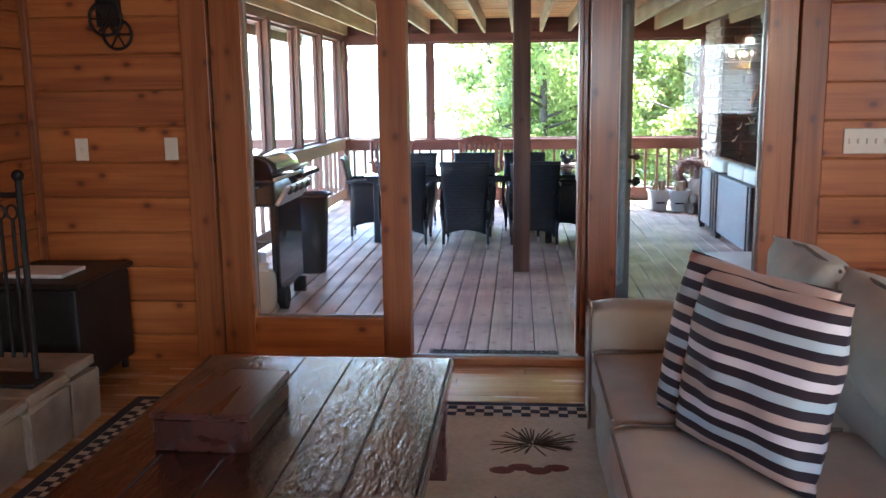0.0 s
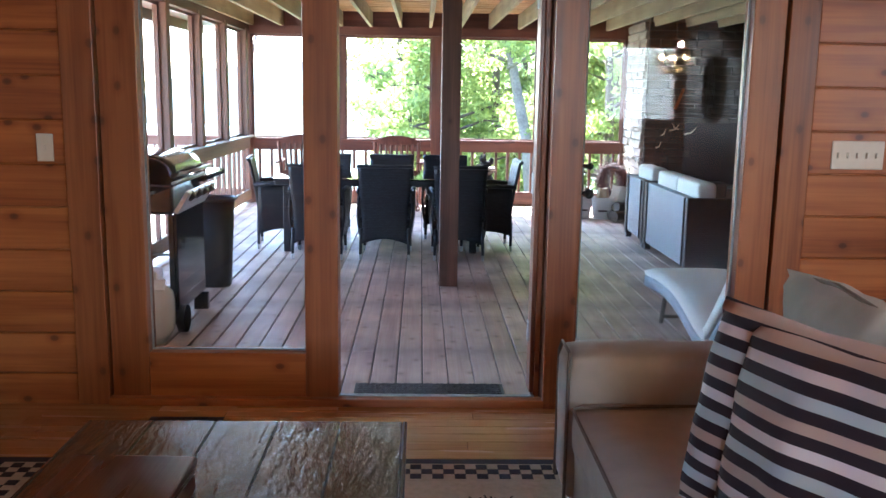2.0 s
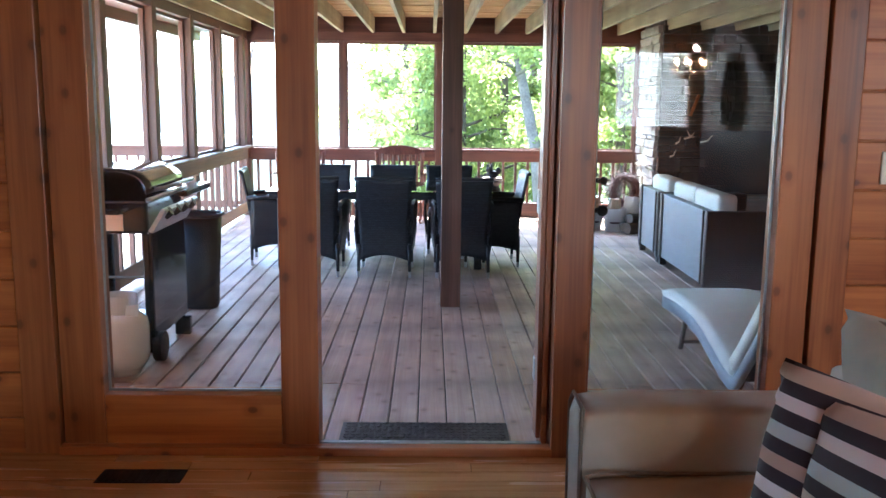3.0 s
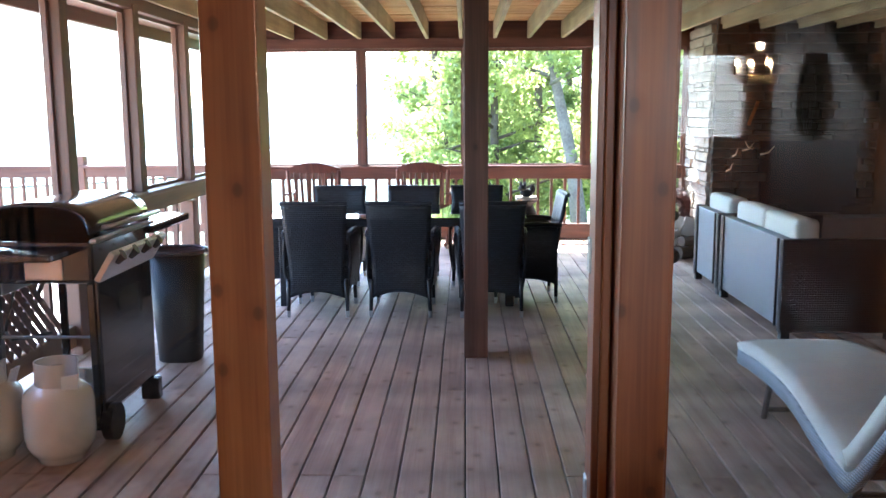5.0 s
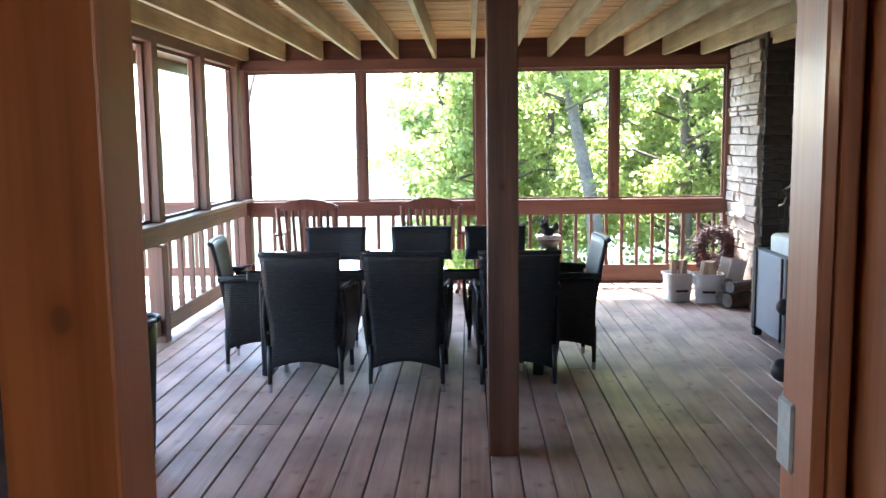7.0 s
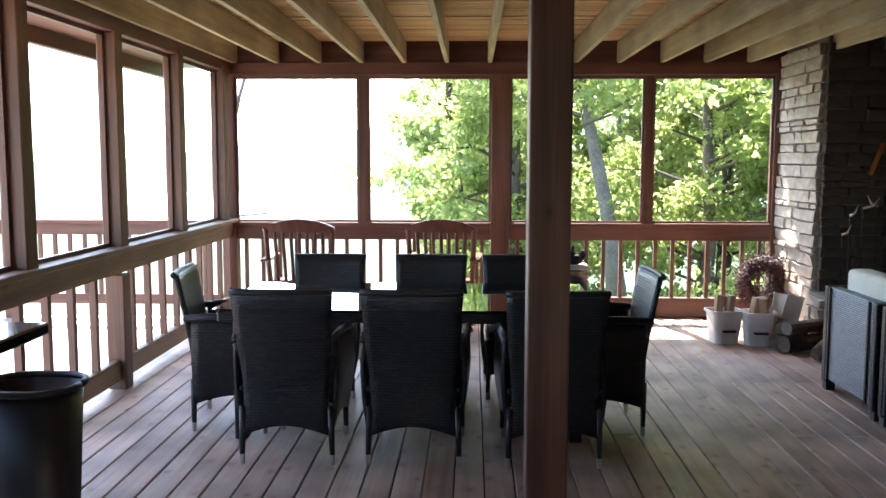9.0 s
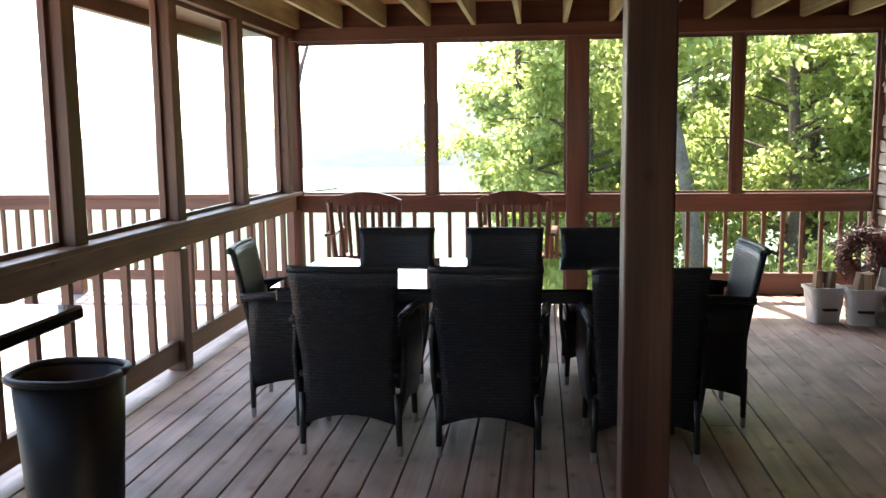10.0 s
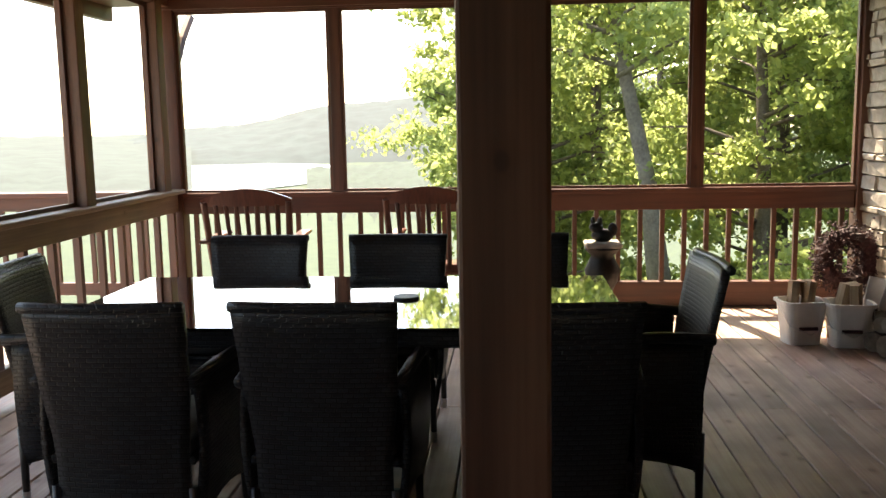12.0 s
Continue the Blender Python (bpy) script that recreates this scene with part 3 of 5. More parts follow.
floor_in = thing("floor_inside", pose(0, 0, 0), "glossy honey oak strip floor indoors", "floor", kind="structure")
part("underlay", bx(-3.4, 6.4, -4.2, WALL_Y + 0.02, 0.0, FLOOR_IN - 0.012), SOOT_SHADE, floor_in)
r = random.Random(8)
strip = {}
for k in range(20):
    y = WALL_Y - 0.086 * (k + 1)
    x = -3.4 + r.random()
    while x < 2.6:
        w = r.choice((0.8, 1.1, 1.5))
        if w not in strip:
            b = bx(0, w - 0.0015, 0, 0.0845, 0, 0.0125, 0.001)
            me = bpy.data.meshes.new("floor_strip"); b.to_mesh(me); b.free(); me.materials.append(OAK); strip[w] = me
        piece("floor_strip", strip[w], floor_in, pose(x, y, FLOOR_IN - 0.0125))
        x += w
part("floor_field", bx(-3.4, 6.4, -4.2, WALL_Y - 0.086 * 20, FLOOR_IN - 0.0115, FLOOR_IN - 0.001), OAK, floor_in)

wall_w = thing("wall_side", pose(0, 0, 0), "honey pine board wall beside the hearth", "wall", kind="structure")
part("subwall", bx(-3.4, -2.53, -4.2, WALL_Y + 0.02, 0, 2.9), PINE_Y, wall_w)
me = board_mesh(2.6, H_BOARD - 0.004, True)
for k in range(14):
    piece("board", me, wall_w, pose(-2.53, 2.245, 0.155 + k * H_BOARD - 0.02))
part("corner_trim", bx(-2.508, -2.47, WALL_Y - 0.035, WALL_Y, 0.15, 2.8, 0.004), PINE_Z, wall_w)
wall_e = thing("wall_stair", pose(0, 0, 0), "pine wall carrying the stair", "wall", kind="structure")
part("subwall", bx(2.47, 2.6, 0.2, 1.9, 0.14, 2.9), PINE_Y, wall_e)
part("panel", bx(6.2, 6.4, -4.2, 1.9, 0.14, 2.9), PINE_Y, wall_e)
# panels round an opening invented for the added side fill lamp
for a in ((1.9, 2.0, 0.14, 2.9), (2.0, 3.2, 0.14, 1.2), (2.0, 3.2, 2.2, 2.9), (3.2, WALL_Y, 0.14, 2.9)):
    part("panel", bx(3.05, 3.2, a[0], a[1], a[2], a[3]), PINE_Y, wall_e)
part("panel", bx(3.2, 6.2, 1.9, 2.0, 0.14, 2.9), PINE_X, wall_e)
wall_b = thing("wall_back", pose(0, 0, 0), "pine back wall with one window and one added lamp opening", "wall", kind="structure")
# left opening is invented for a fill lamp; the right one has the blind
for a in ((-3.4, 0.2, 0.14, 2.9), (0.2, 1.6, 0.14, 1.15), (0.2, 1.6, 2.35, 2.9), (1.6, 2.55, 0.14, 2.9), (2.55, 3.55, 0.14, 1.25), (2.55, 3.55, 2.25, 2.9), (3.55, 6.4, 0.14, 2.9)):
    part("panel", bx(a[0], a[1], -4.2, -4.0, a[2], a[3]), PINE_X, wall_b)
blind = thing("window_blind", pose(2.55, -3.93, 1.25), "tan slatted blind half open before a window", "blind")
for k in range(24):
    b = bmesh.new()
    bmesh.ops.create_cube(b, size=1, matrix=Matrix.Translation((0.5, 0, 0.04 + k * 0.04)) @ Matrix.Rotation(radians(30), 4, "X") @ Matrix.Diagonal((1.0, 0.036, 0.003, 1)))
    part("slat", b, CREAM, blind)
tagged(part("ceiling_inside", bx(-3.4, 6.4, -4.2, WALL_Y + WALL_T, 2.9, 3.0), PINE_X), "pine boarded living room ceiling", "ceiling", kind="structure")

# ---- glazed door unit ----
door_unit = thing("door_1", pose(0, 0, 0), "honey wood glazed patio door unit with clear panes", "door", kind="structure")
YF, YB = WALL_Y - 0.012, WALL_Y + WALL_T - 0.01


def upright(name, x0, x1, y0, y1, z0=0.0955, z1=2.32, mat=PINE_Z, label=""):
    return part(name, bx(x0, x1, y0, y1, z0, z1, 0.005, 2), mat, door_unit, label)


upright("casing", -1.655, -1.512, YF, YB, 0.15)
upright("casing", 1.482, 1.615, YF, YB, 0.15)
upright("stile", -1.503, -1.335, YF + 0.02, YB - 0.03, 0.165)
upright("stile", -0.625, -0.475, YF + 0.02, YB - 0.03, 0.165)
part("bottom_rail", bx(-1.335, -0.625, YF + 0.024, YB - 0.034, 0.165, 0.39, 0.005, 2), PINE_X, door_unit)
part("sill", bx(-1.512, 0.595, YF - 0.02, YF + 0.045, 0.15, 0.187, 0.006, 2), PINE_X, door_unit, "worn wooden threshold")
part("outer_sill", bx(-1.512, 0.595, YF + 0.046, YB, 0.0, 0.095, 0.006, 2), PINE_X, door_unit, "weathered outer sill")
part("threshold_strip", bx(-0.475, 0.43, YF + 0.03, YF + 0.055, 0.1865, 0.192), GREYMET, door_unit, "dull metal threshold strip")
upright("jamb", 0.43, 0.456, YF + 0.07, YB + 0.02)
upright("post", 0.462, 0.595, YF - 0.02, YB)
upright("stile", 0.595, 0.612, YF + 0.03, YB - 0.04, mat=PINE_Z)
upright("stile", 1.33, 1.474, YF + 0.02, YB - 0.03, 0.165)
part("bottom_rail", bx(0.612, 1.33, YF + 0.024, YB - 0.034, 0.165, 0.39, 0.005, 2), PINE_X, door_unit)
for x0, x1 in ((-1.335, -0.625), (0.612, 1.33)):
    p = part("pane", bx(x0, x1, 4.925, 4.931, 0.39, 2.2), PANE, door_unit, "clear glass pane")
    p.visible_shadow = False
    part("top_rail", bx(x0, x1, YF + 0.024, YB - 0.034, 2.2, 2.32), PINE_X, door_unit)
    g = bmesh.new()
    for q in ((x0, x0 + 0.008, 0.39, 2.2), (x1 - 0.008, x1, 0.39, 2.2), (x0 + 0.008, x1 - 0.008, 0.39, 0.4)):
        bx(q[0], q[1], 4.915, 4.924, q[2], q[3], bm=g)
    part("glazing_bead", g, GREYMET, door_unit)
for z in (0.42, 1.12, 1.95):
    part("hinge", bx(0.405, 0.432, 4.975, 5.03, z, z + 0.1, 0.004), GREYMET, door_unit, "dull zinc door hinge")
    h = rod((0.425, 5.045, z), (0.425, 5.045, z + 0.1), 0.008)
    part("hinge_pin", h, GREYMET, door_unit)
part("doorway_face", bx(0.41, 0.43, YF + 0.075, YB + 0.015, 0.195, 2.32, 0.003), PINE_Z, door_unit)

door_leaf = thing("glazed_door", pose(0.448, 5.055, 0, 0, 0, math.degrees(math.atan2(0.80, 0.33))), "outswung glazed door with grey edge standing open", "door")
part("hinge_stile", bx(0.0, 0.11, -0.022, 0.022, 0.2, 2.25, 0.003), PINE_Z, door_leaf)
part("latch_stile", bx(0.76, 0.87, -0.022, 0.022, 0.2, 2.25, 0.003), GREYPAINT, door_leaf, "grey weathered door edge")
part("bottom_rail", bx(0.11, 0.76, -0.022, 0.022, 0.2, 0.42, 0.003), GREYPAINT, door_leaf)
part("top_rail", bx(0.11, 0.76, -0.022, 0.022, 2.1, 2.25, 0.003), GREYPAINT, door_leaf)
p = part("pane", bx(0.11, 0.76, -0.003, 0.003, 0.42, 2.1), PANE, door_leaf, "clear glass pane")
p.visible_shadow = False
for z in (1.04, 1.19):
    k = rod((0.815, -0.022, z), (0.815, -0.06, z), 0.012)
    rod((0.815, 0.022, z), (0.815, 0.06, z), 0.012, bm=k)
    for s in (-1, 1):
        bmesh.ops.create_uvsphere(k, u_segments=14, v_segments=8, radius=0.028 if z < 1.1 else 0.02, matrix=Matrix.Translation((0.815, s * 0.068, z)))
    part("door_knob", k, IRON, door_leaf, "dark bronze door knob", True)
part("latch_plate", bx(0.87, 0.873, -0.013, 0.013, 0.97, 1.11), STEEL, door_leaf, "steel latch plate")

# planks of the porch floor
r = random.Random(21)
planks = {}
x = PX0 + 0.004
while x < 4.6:
    y = PY0 - 0.06
    cut = PY0 + r.choice((1.2, 2.4, 3.6, 4.8, 6.0))
    for a, c in ((y, cut), (cut, PY1 + 0.02)):
        ln = round(c - a, 3)
        if ln not in planks:
            b = bx(0, 0.1385, 0, ln - 0.004, 0, 0.038, 0.004)
            me = bpy.data.meshes.new("plank"); b.to_mesh(me); b.free(); me.materials.append(DECK); planks[ln] = me
        piece("plank", planks[ln], floor, pose(x, a, -0.038 + r.uniform(-0.001, 0.001)))
    x += 0.1455
part("plank_field", bx(4.62, PX1, PY0, PY1, -0.04, -0.001), DECK, floor)


# ---- porch things ----
def dining_chair(m, label):
    c = thing("dining_chair", m, label, "chair", "chairs round the dining table")
    def back(u, v):
        z = 0.15 + 0.743 * v + (0.055 * math.sin(math.pi * u) * (1 - v) ** 4)
        hw = 0.222 + 0.03 * v ** 1.5 - 0.012 * math.sin(math.pi * min(1, v * 1.6))
        lean = 0.0 if z < 0.42 else 0.085 * ((z - 0.42) / 0.5) ** 1.25
        return Vector(((2 * u - 1) * hw, -0.26 - lean - 0.018 * math.sin(math.pi * u), z))
    part("backrest", sheet(back, 12, 14, 0.028), WICKER_BACK, c, smooth=True)
    def side(s):
        def f(u, v):
            top = 0.655 - 0.02 * u
            z = 0.155 + 0.05 * math.sin(math.pi * u) * (1 - v) ** 3 + (top - 0.155) * v
            return Vector((s * (0.232 + 0.035 * math.sin(math.pi * v * 0.8) + 0.012 * u), -0.25 + 0.5 * u, z))
        return f
    for s in (1, -1):
        part("side_panel", sheet(side(s), 10, 8, 0.022), WICKER, c, smooth=True)
        part("armrest", tube([(s * 0.245, -0.29, 0.65), (s * 0.258, -0.1, 0.662), (s * 0.262, 0.14, 0.65), (s * 0.258, 0.245, 0.615), (s * 0.255, 0.26, 0.55)], 0.021, 10), WICKER, c, smooth=True)
        for yy in (-0.25, 0.25):
            part("leg", tube([(s * 0.222, yy, 0.30), (s * 0.23, yy * 1.0, 0.05)], [0.019, 0.014], 10), BLACK, c, smooth=True)
            part("foot_cap", rod((s * 0.23, yy, 0.0), (s * 0.23, yy, 0.052), 0.0135, 0.0155), STEEL, c, "bright metal foot cap")
    def front(u, v):
        return Vector(((2 * u - 1) * 0.235, 0.25, 0.16 + 0.045 * math.sin(math.pi * u) * (1 - v) + 0.24 * v))
    part("front_panel", sheet(front, 8, 3, 0.02), WICKER, c)
    part("seat", bx(-0.235, 0.235, -0.26, 0.25, 0.375, 0.405, 0.006), WICKER, c)
    cu = bx(-0.225, 0.225, -0.25, 0.235, 0.406, 0.455, 0.018, 3)
    part("seat_cushion", cu, BLACKPL, c, "thin black seat cushion", True)
    rim = [back(k / 12, 1.0) + Vector((0, 0, 0.002)) for k in range(13)]
    part("top_edge", tube(rim, 0.017, 8), WICKER, c, smooth=True)
    return c


LOW = Matrix.Diagonal((1, 1, 0.962, 1))
CHAIR_TEXT = "black woven wicker dining armchair with silver-tipped legs"
first = dining_chair(pose(-1.083, 9.51, 0), CHAIR_TEXT)
for m in (pose(-0.437, 9.515, 0, 0, 0, -1), pose(0.258, 9.50, 0, 0, 0, 1.5),
          pose(-1.147, 10.76, 0, 0, 0, 180) @ LOW, pose(-0.44, 10.76, 0, 0, 0, 179) @ LOW, pose(0.18, 10.76, 0, 0, 0, 181) @ LOW,
          pose(-1.50, 10.04, 0, 0, 0, -84), pose(0.555, 10.02, 0, 0, 0, 92)):
    copy_thing(first, m)

table = thing("dining_table", pose(-0.50, 10.12, 0), "long black wicker dining table with a glass top", "table")
p = part("glass_top", bx(-1.05, 1.05, -0.53, 0.53, 0.728, 0.736, 0.002), TABLEGLASS, table, "green-tinted reflective glass top")
part("top", bx(-1.03, 1.03, -0.51, 0.51, 0.66, 0.726, 0.008), WICKER, table)
for sx in (1, -1):
    for sy in (1, -1):
        part("leg", bx(sx * 0.92 - 0.035, sx * 0.92 + 0.035, sy * 0.44 - 0.035, sy * 0.44 + 0.035, 0, 0.66, 0.006), WICKER, table)
tagged(part("coaster", lathe([(0.05, 0.737), (0.052, 0.742), (0.05, 0.747)], 20), BLACKPL), "small dark round coaster on the table", "coaster").location = (-0.28, 10.12, 0)


def rocking_chair(m):
    c = thing("rocking_chair", m, "dark red wooden rocking chair with slatted back", "chair", "rocking chairs by the rail")
    b = bmesh.new()
    n = 14
    lo, hi, lo2, hi2 = [], [], [], []
    for k in range(n + 1):
        u = 2 * k / n - 1
        x = u * 0.31
        yb = -0.30 - 0.03 * (1 - u * u)
        z0, z1 = 0.90, 0.945 + 0.075 * (1 - u * u)
        lo.append(b.verts.new((x, yb, z0))); hi.append(b.verts.new((x, yb - 0.02, z1)))
        lo2.append(b.verts.new((x, yb + 0.035, z0))); hi2.append(b.verts.new((x, yb + 0.015, z1)))
    for k in range(n):
        b.faces.new((lo[k], lo[k + 1], hi[k + 1], hi[k])); b.faces.new((lo2[k], hi2[k], hi2[k + 1], lo2[k + 1]))
        b.faces.new((hi[k], hi[k + 1], hi2[k + 1], hi2[k])); b.faces.new((lo[k], lo2[k], lo2[k + 1], lo[k + 1]))
    b.faces.new((lo[0], hi[0], hi2[0], lo2[0])); b.faces.new((lo[-1], lo2[-1], hi2[-1], hi[-1]))
    part("crest_rail", b, MAHOG, c)
    for k in range(7):
        x = -0.21 + k * 0.07
        part("back_slat", tube([(x, -0.315, 0.91), (x * 0.96, -0.25, 0.66), (x * 0.92, -0.2, 0.42)], 0.0165, 6), MAHOG, c)
    for s in (1, -1):
        part("back_post", tube([(s * 0.29, -0.31, 0.93), (s * 0.275, -0.24, 0.6), (s * 0.265, -0.2, 0.42), (s * 0.265, -0.22, 0.07)], 0.024, 8), MAHOG, c)
        part("front_leg", tube([(s * 0.28, 0.24, 0.64), (s * 0.28, 0.24, 0.06)], 0.024, 8), MAHOG, c)
        part("arm", bx(s * 0.30 - 0.045, s * 0.30 + 0.045, -0.29, 0.32, 0.64, 0.665, 0.008), MAHOG, c)
        part("rocker", tube([(s * 0.27, -0.55, 0.11), (s * 0.27, -0.25, 0.035), (s * 0.27, 0.05, 0.022), (s * 0.27, 0.38, 0.07)], 0.022, 6), MAHOG, c)
    part("seat", bx(-0.28, 0.28, -0.23, 0.28, 0.40, 0.43, 0.01), MAHOG, c)
    part("lower_rail", bx(-0.27, 0.27, -0.215, -0.19, 0.42, 0.47, 0.005), MAHOG, c)
    return c


rk = rocking_chair(pose(-1.68, 12.88, 0, 0, 0, 4))
copy_thing(rk, pose(-0.405, 12.92, 0, 0, 0, -3))

pedestal = thing("garden_pedestal", pose(0.775, 12.9, 0), "dark carved pedestal table by the rail", "pedestal")
part("column", lathe([(0.11, 0), (0.12, 0.05), (0.07, 0.12), (0.06, 0.22), (0.11, 0.32), (0.125, 0.4), (0.09, 0.47), (0.08, 0.5), (0.12, 0.54), (0.13, 0.56)], 20), IRON, pedestal, smooth=True)
part("slab", bx(-0.125, 0.125, -0.125, 0.125, 0.56, 0.595, 0.01), STONE, pedestal, "pale stone slab")
cat = bmesh.new()
for sc, lo in (((0.08, 0.055, 0.05), (0, 0, 0.045)), ((0.05, 0.042, 0.042), (-0.045, 0, 0.10)), ((0.018, 0.03, 0.035), (-0.065, 0.02, 0.14)), ((0.018, 0.03, 0.035), (-0.02, -0.01, 0.145)), ((0.035, 0.025, 0.05), (0.07, 0, 0.085))):
    bmesh.ops.create_icosphere(cat, subdivisions=2, radius=1, matrix=Matrix.Translation(lo) @ Matrix.Diagonal((*sc, 1)))
st = tagged(part("animal_figurine", cat, IRON, smooth=True), "small dark animal figurine on the pedestal", "figurine")
st.location = (0.775, 12.9, 0.595)


def bucket(x, y, turn, label):
    c = thing("bucket", pose(x, y, 0, 0, 0, turn), label, "bucket", "buckets of firewood")
    b = bmesh.new()
    rings = []
    for hw, hd, z in ((0.105, 0.09, 0.0), (0.135, 0.115, 0.26), (0.15, 0.13, 0.262), (0.15, 0.13, 0.28), (0.13, 0.11, 0.28), (0.10, 0.085, 0.02)):
        ring = []
        for k in range(24):
            a = k * math.tau / 24
            ca, sa = math.cos(a), math.sin(a)
            e = 0.45
            ring.append(b.verts.new((hw * math.copysign(abs(ca) ** e, ca), hd * math.copysign(abs(sa) ** e, sa), z)))
        rings.append(ring)
    for r0, r1 in zip(rings, rings[1:]):
        for k in range(24):
            b.faces.new((r0[k], r0[(k + 1) % 24], r1[(k + 1) % 24], r1[k]))
    b.faces.new(rings[0]); b.faces.new(rings[-1])
    part("tub", b, BUCKET, c, smooth=False)
    part("bail", tube([(0.15, 0, 0.25), (0.13, -0.12, 0.14), (0, -0.15, 0.08), (-0.13, -0.12, 0.14), (-0.15, 0, 0.25)], 0.003, 6), STEEL, c, "thin wire handle")
    part("print_band", bx(-0.06, 0.06, -0.119, -0.108, 0.10, 0.12), MAROON, c, "faded red printed band")
    return c


bucket(1.985, 12.40, 8, "square white plastic bucket holding split firewood")
bucket(2.25, 12.32, -6, "white plastic pail with faded print holding firewood")
r = random.Random(5)
for x, y in ((1.94, 12.42), (2.02, 12.40), (2.05, 12.44), (2.21, 12.33), (2.29, 12.31), (2.30, 12.36)):
    b = bmesh.new()
    bmesh.ops.create_cone(b, cap_ends=True, segments=5, radius1=0.055, radius2=0.05, depth=0.36, matrix=Matrix.Diagonal((1, 0.8, 1, 1)))
    lg = tagged(part("firewood_stick", b, LOGEND), "split brown firewood stick upright in a bucket", "firewood", "firewood in buckets")
    lg.matrix_basis = pose(x, y, 0.215, r.uniform(-9, 9), r.uniform(-12, 12), r.uniform(0, 90))
for x, y, z, a, rr in ((2.52, 12.05, 0.075, 25, 0.07), (2.60, 11.86, 0.06, 60, 0.055), (2.48, 12.24, 0.07, 40, 0.065), (2.55, 12.12, 0.19, 30, 0.055), (2.44, 12.30, 0.175, 70, 0.05)):
    b = rod((-0.2, 0, 0), (0.2, 0, 0), rr, rr * 0.93, 9)
    lg = tagged(part("firewood_log", b, [BARK if rr > 0.06 else PALEBARK], smooth=False), "round firewood log lying beside the chimney", "firewood", "logs by the chimney")
    lg.matrix_basis = pose(x, y, z, 0, 0, a)
for dx, tilt in ((0.0, 24), (0.06, 34)):
    b = bx(-0.09, 0.09, -0.006, 0.006, 0, 0.42, 0.003)
    o = tagged(part("paper_sack", b, PAPER), "crumpled white paper sack leaning by the buckets", "sack")
    o.matrix_basis = pose(2.40 + dx, 12.40 - dx, 0.0, 0, tilt * 0.5, 20)

wreath = thing("wreath", pose(2.56, 13.2, 0.42, 0, 0, 8), "dark red dried berry wreath leaning on the rail", "wreath")
b = bmesh.new()
r = random.Random(9)
for k in range(2200):
    a, q, f = r.uniform(0, math.tau), r.gauss(0, 0.045), r.gauss(0, 0.035)
    R = 0.16 + q
    c0 = Vector((R * math.cos(a), f, R * math.sin(a)))
    d = Vector((math.cos(a + r.gauss(0, 0.9)), r.gauss(0, 0.7), math.sin(a + r.gauss(0, 0.9)))).normalized() * 0.05
    n = d.orthogonal().normalized() * 0.006
    v = [b.verts.new(c0 - n), b.verts.new(c0 + n), b.verts.new(c0 + d)]
    b.faces.new(v)
    if k % 2 == 0:
        bmesh.ops.create_icosphere(b, subdivisions=1, radius=0.009, matrix=Matrix.Translation(c0 + d))
part("twig_cover", b, MAROON, wreath)
part("ring", tube([(0.17 * math.cos(k * math.tau / 24), 0, 0.17 * math.sin(k * math.tau / 24)) for k in range(25)], 0.055, 10), MAROON, wreath)
part("stand", rod((0, 0.02, -0.42), (0, 0.02, -0.17), 0.008), IRON, wreath)

# wicker sofas with their backs to the dining table
def porch_sofa(y0, y1, seats):
    c = thing("wicker_sofa", pose(2.26, y0, 0), "pale grey woven wicker sofa with white cushions", "sofa", "wicker sofas on the porch")
    L_ = y1 - y0
    part("back", bx(-0.03, 0.06, 0.03, L_ - 0.03, 0.08, 0.70, 0.012, 2), GREYWICKER, c)
    for yy in (0.0, L_ - 0.06):
        part("arm", bx(-0.04, 0.80, yy, yy + 0.06, 0.05, 0.705 if yy == 0 else 0.705, 0.012, 2), WICKER, c, "dark wicker end panel")
        part("leg", bx(-0.025, 0.035, yy, yy + 0.06, 0, 0.06), BLACK, c)
        part("leg", bx(0.70, 0.76, yy, yy + 0.06, 0, 0.06), BLACK, c)
        part("corner_cord", bx(-0.045, -0.03, yy + (0.10 if yy == 0 else -0.04), yy + (0.115 if yy == 0 else -0.025), 0.08, 0.70), BLACK, c, "dark vertical cord line")
    part("seat_base", bx(0.06, 0.78, 0.06, L_ - 0.06, 0.12, 0.34, 0.01), GREYWICKER, c)
    w = (L_ - 0.14) / seats
    for k in range(seats):
        part("seat_cushion", bx(0.10, 0.78, 0.07 + k * w, 0.065 + (k + 1) * w, 0.342, 0.46, 0.03, 3), CREAM, c, smooth=True)
        part("back_cushion", bx(0.065, 0.24, 0.075 + k * w, 0.06 + (k + 1) * w, 0.462, 0.83, 0.04, 3), CREAM, c, "plump off-white back cushion", True)
    return c


porch_sofa(8.56, 10.06, 2)
porch_sofa(10.12, 10.90, 1)

decor = thing("antler_stand", pose(2.98, 12.36, 0), "tall iron stems topped with antler tips", "ornament")
for k, (x, z, d) in enumerate(((0.0, 1.08, 0.05), (0.10, 1.14, 0.12), (0.22, 1.16, -0.1), (0.30, 1.10, 0.14), (-0.06, 0.92, 0.06))):
    part("stem", tube([(x * 0.5, 0, 0.0), (x, 0, z * 0.6), (x, 0, z)], 0.006, 6), IRON, decor)
    part("antler", tube([(x, 0, z), (x + d * 0.6, -0.02, z + 0.02), (x + d, -0.03, z + 0.09)], [0.013, 0.01, 0.003], 6), ANTLER, decor, "pale antler tip", True)
part("base", bx(-0.1, 0.28, -0.08, 0.08, 0, 0.02), IRON, decor)

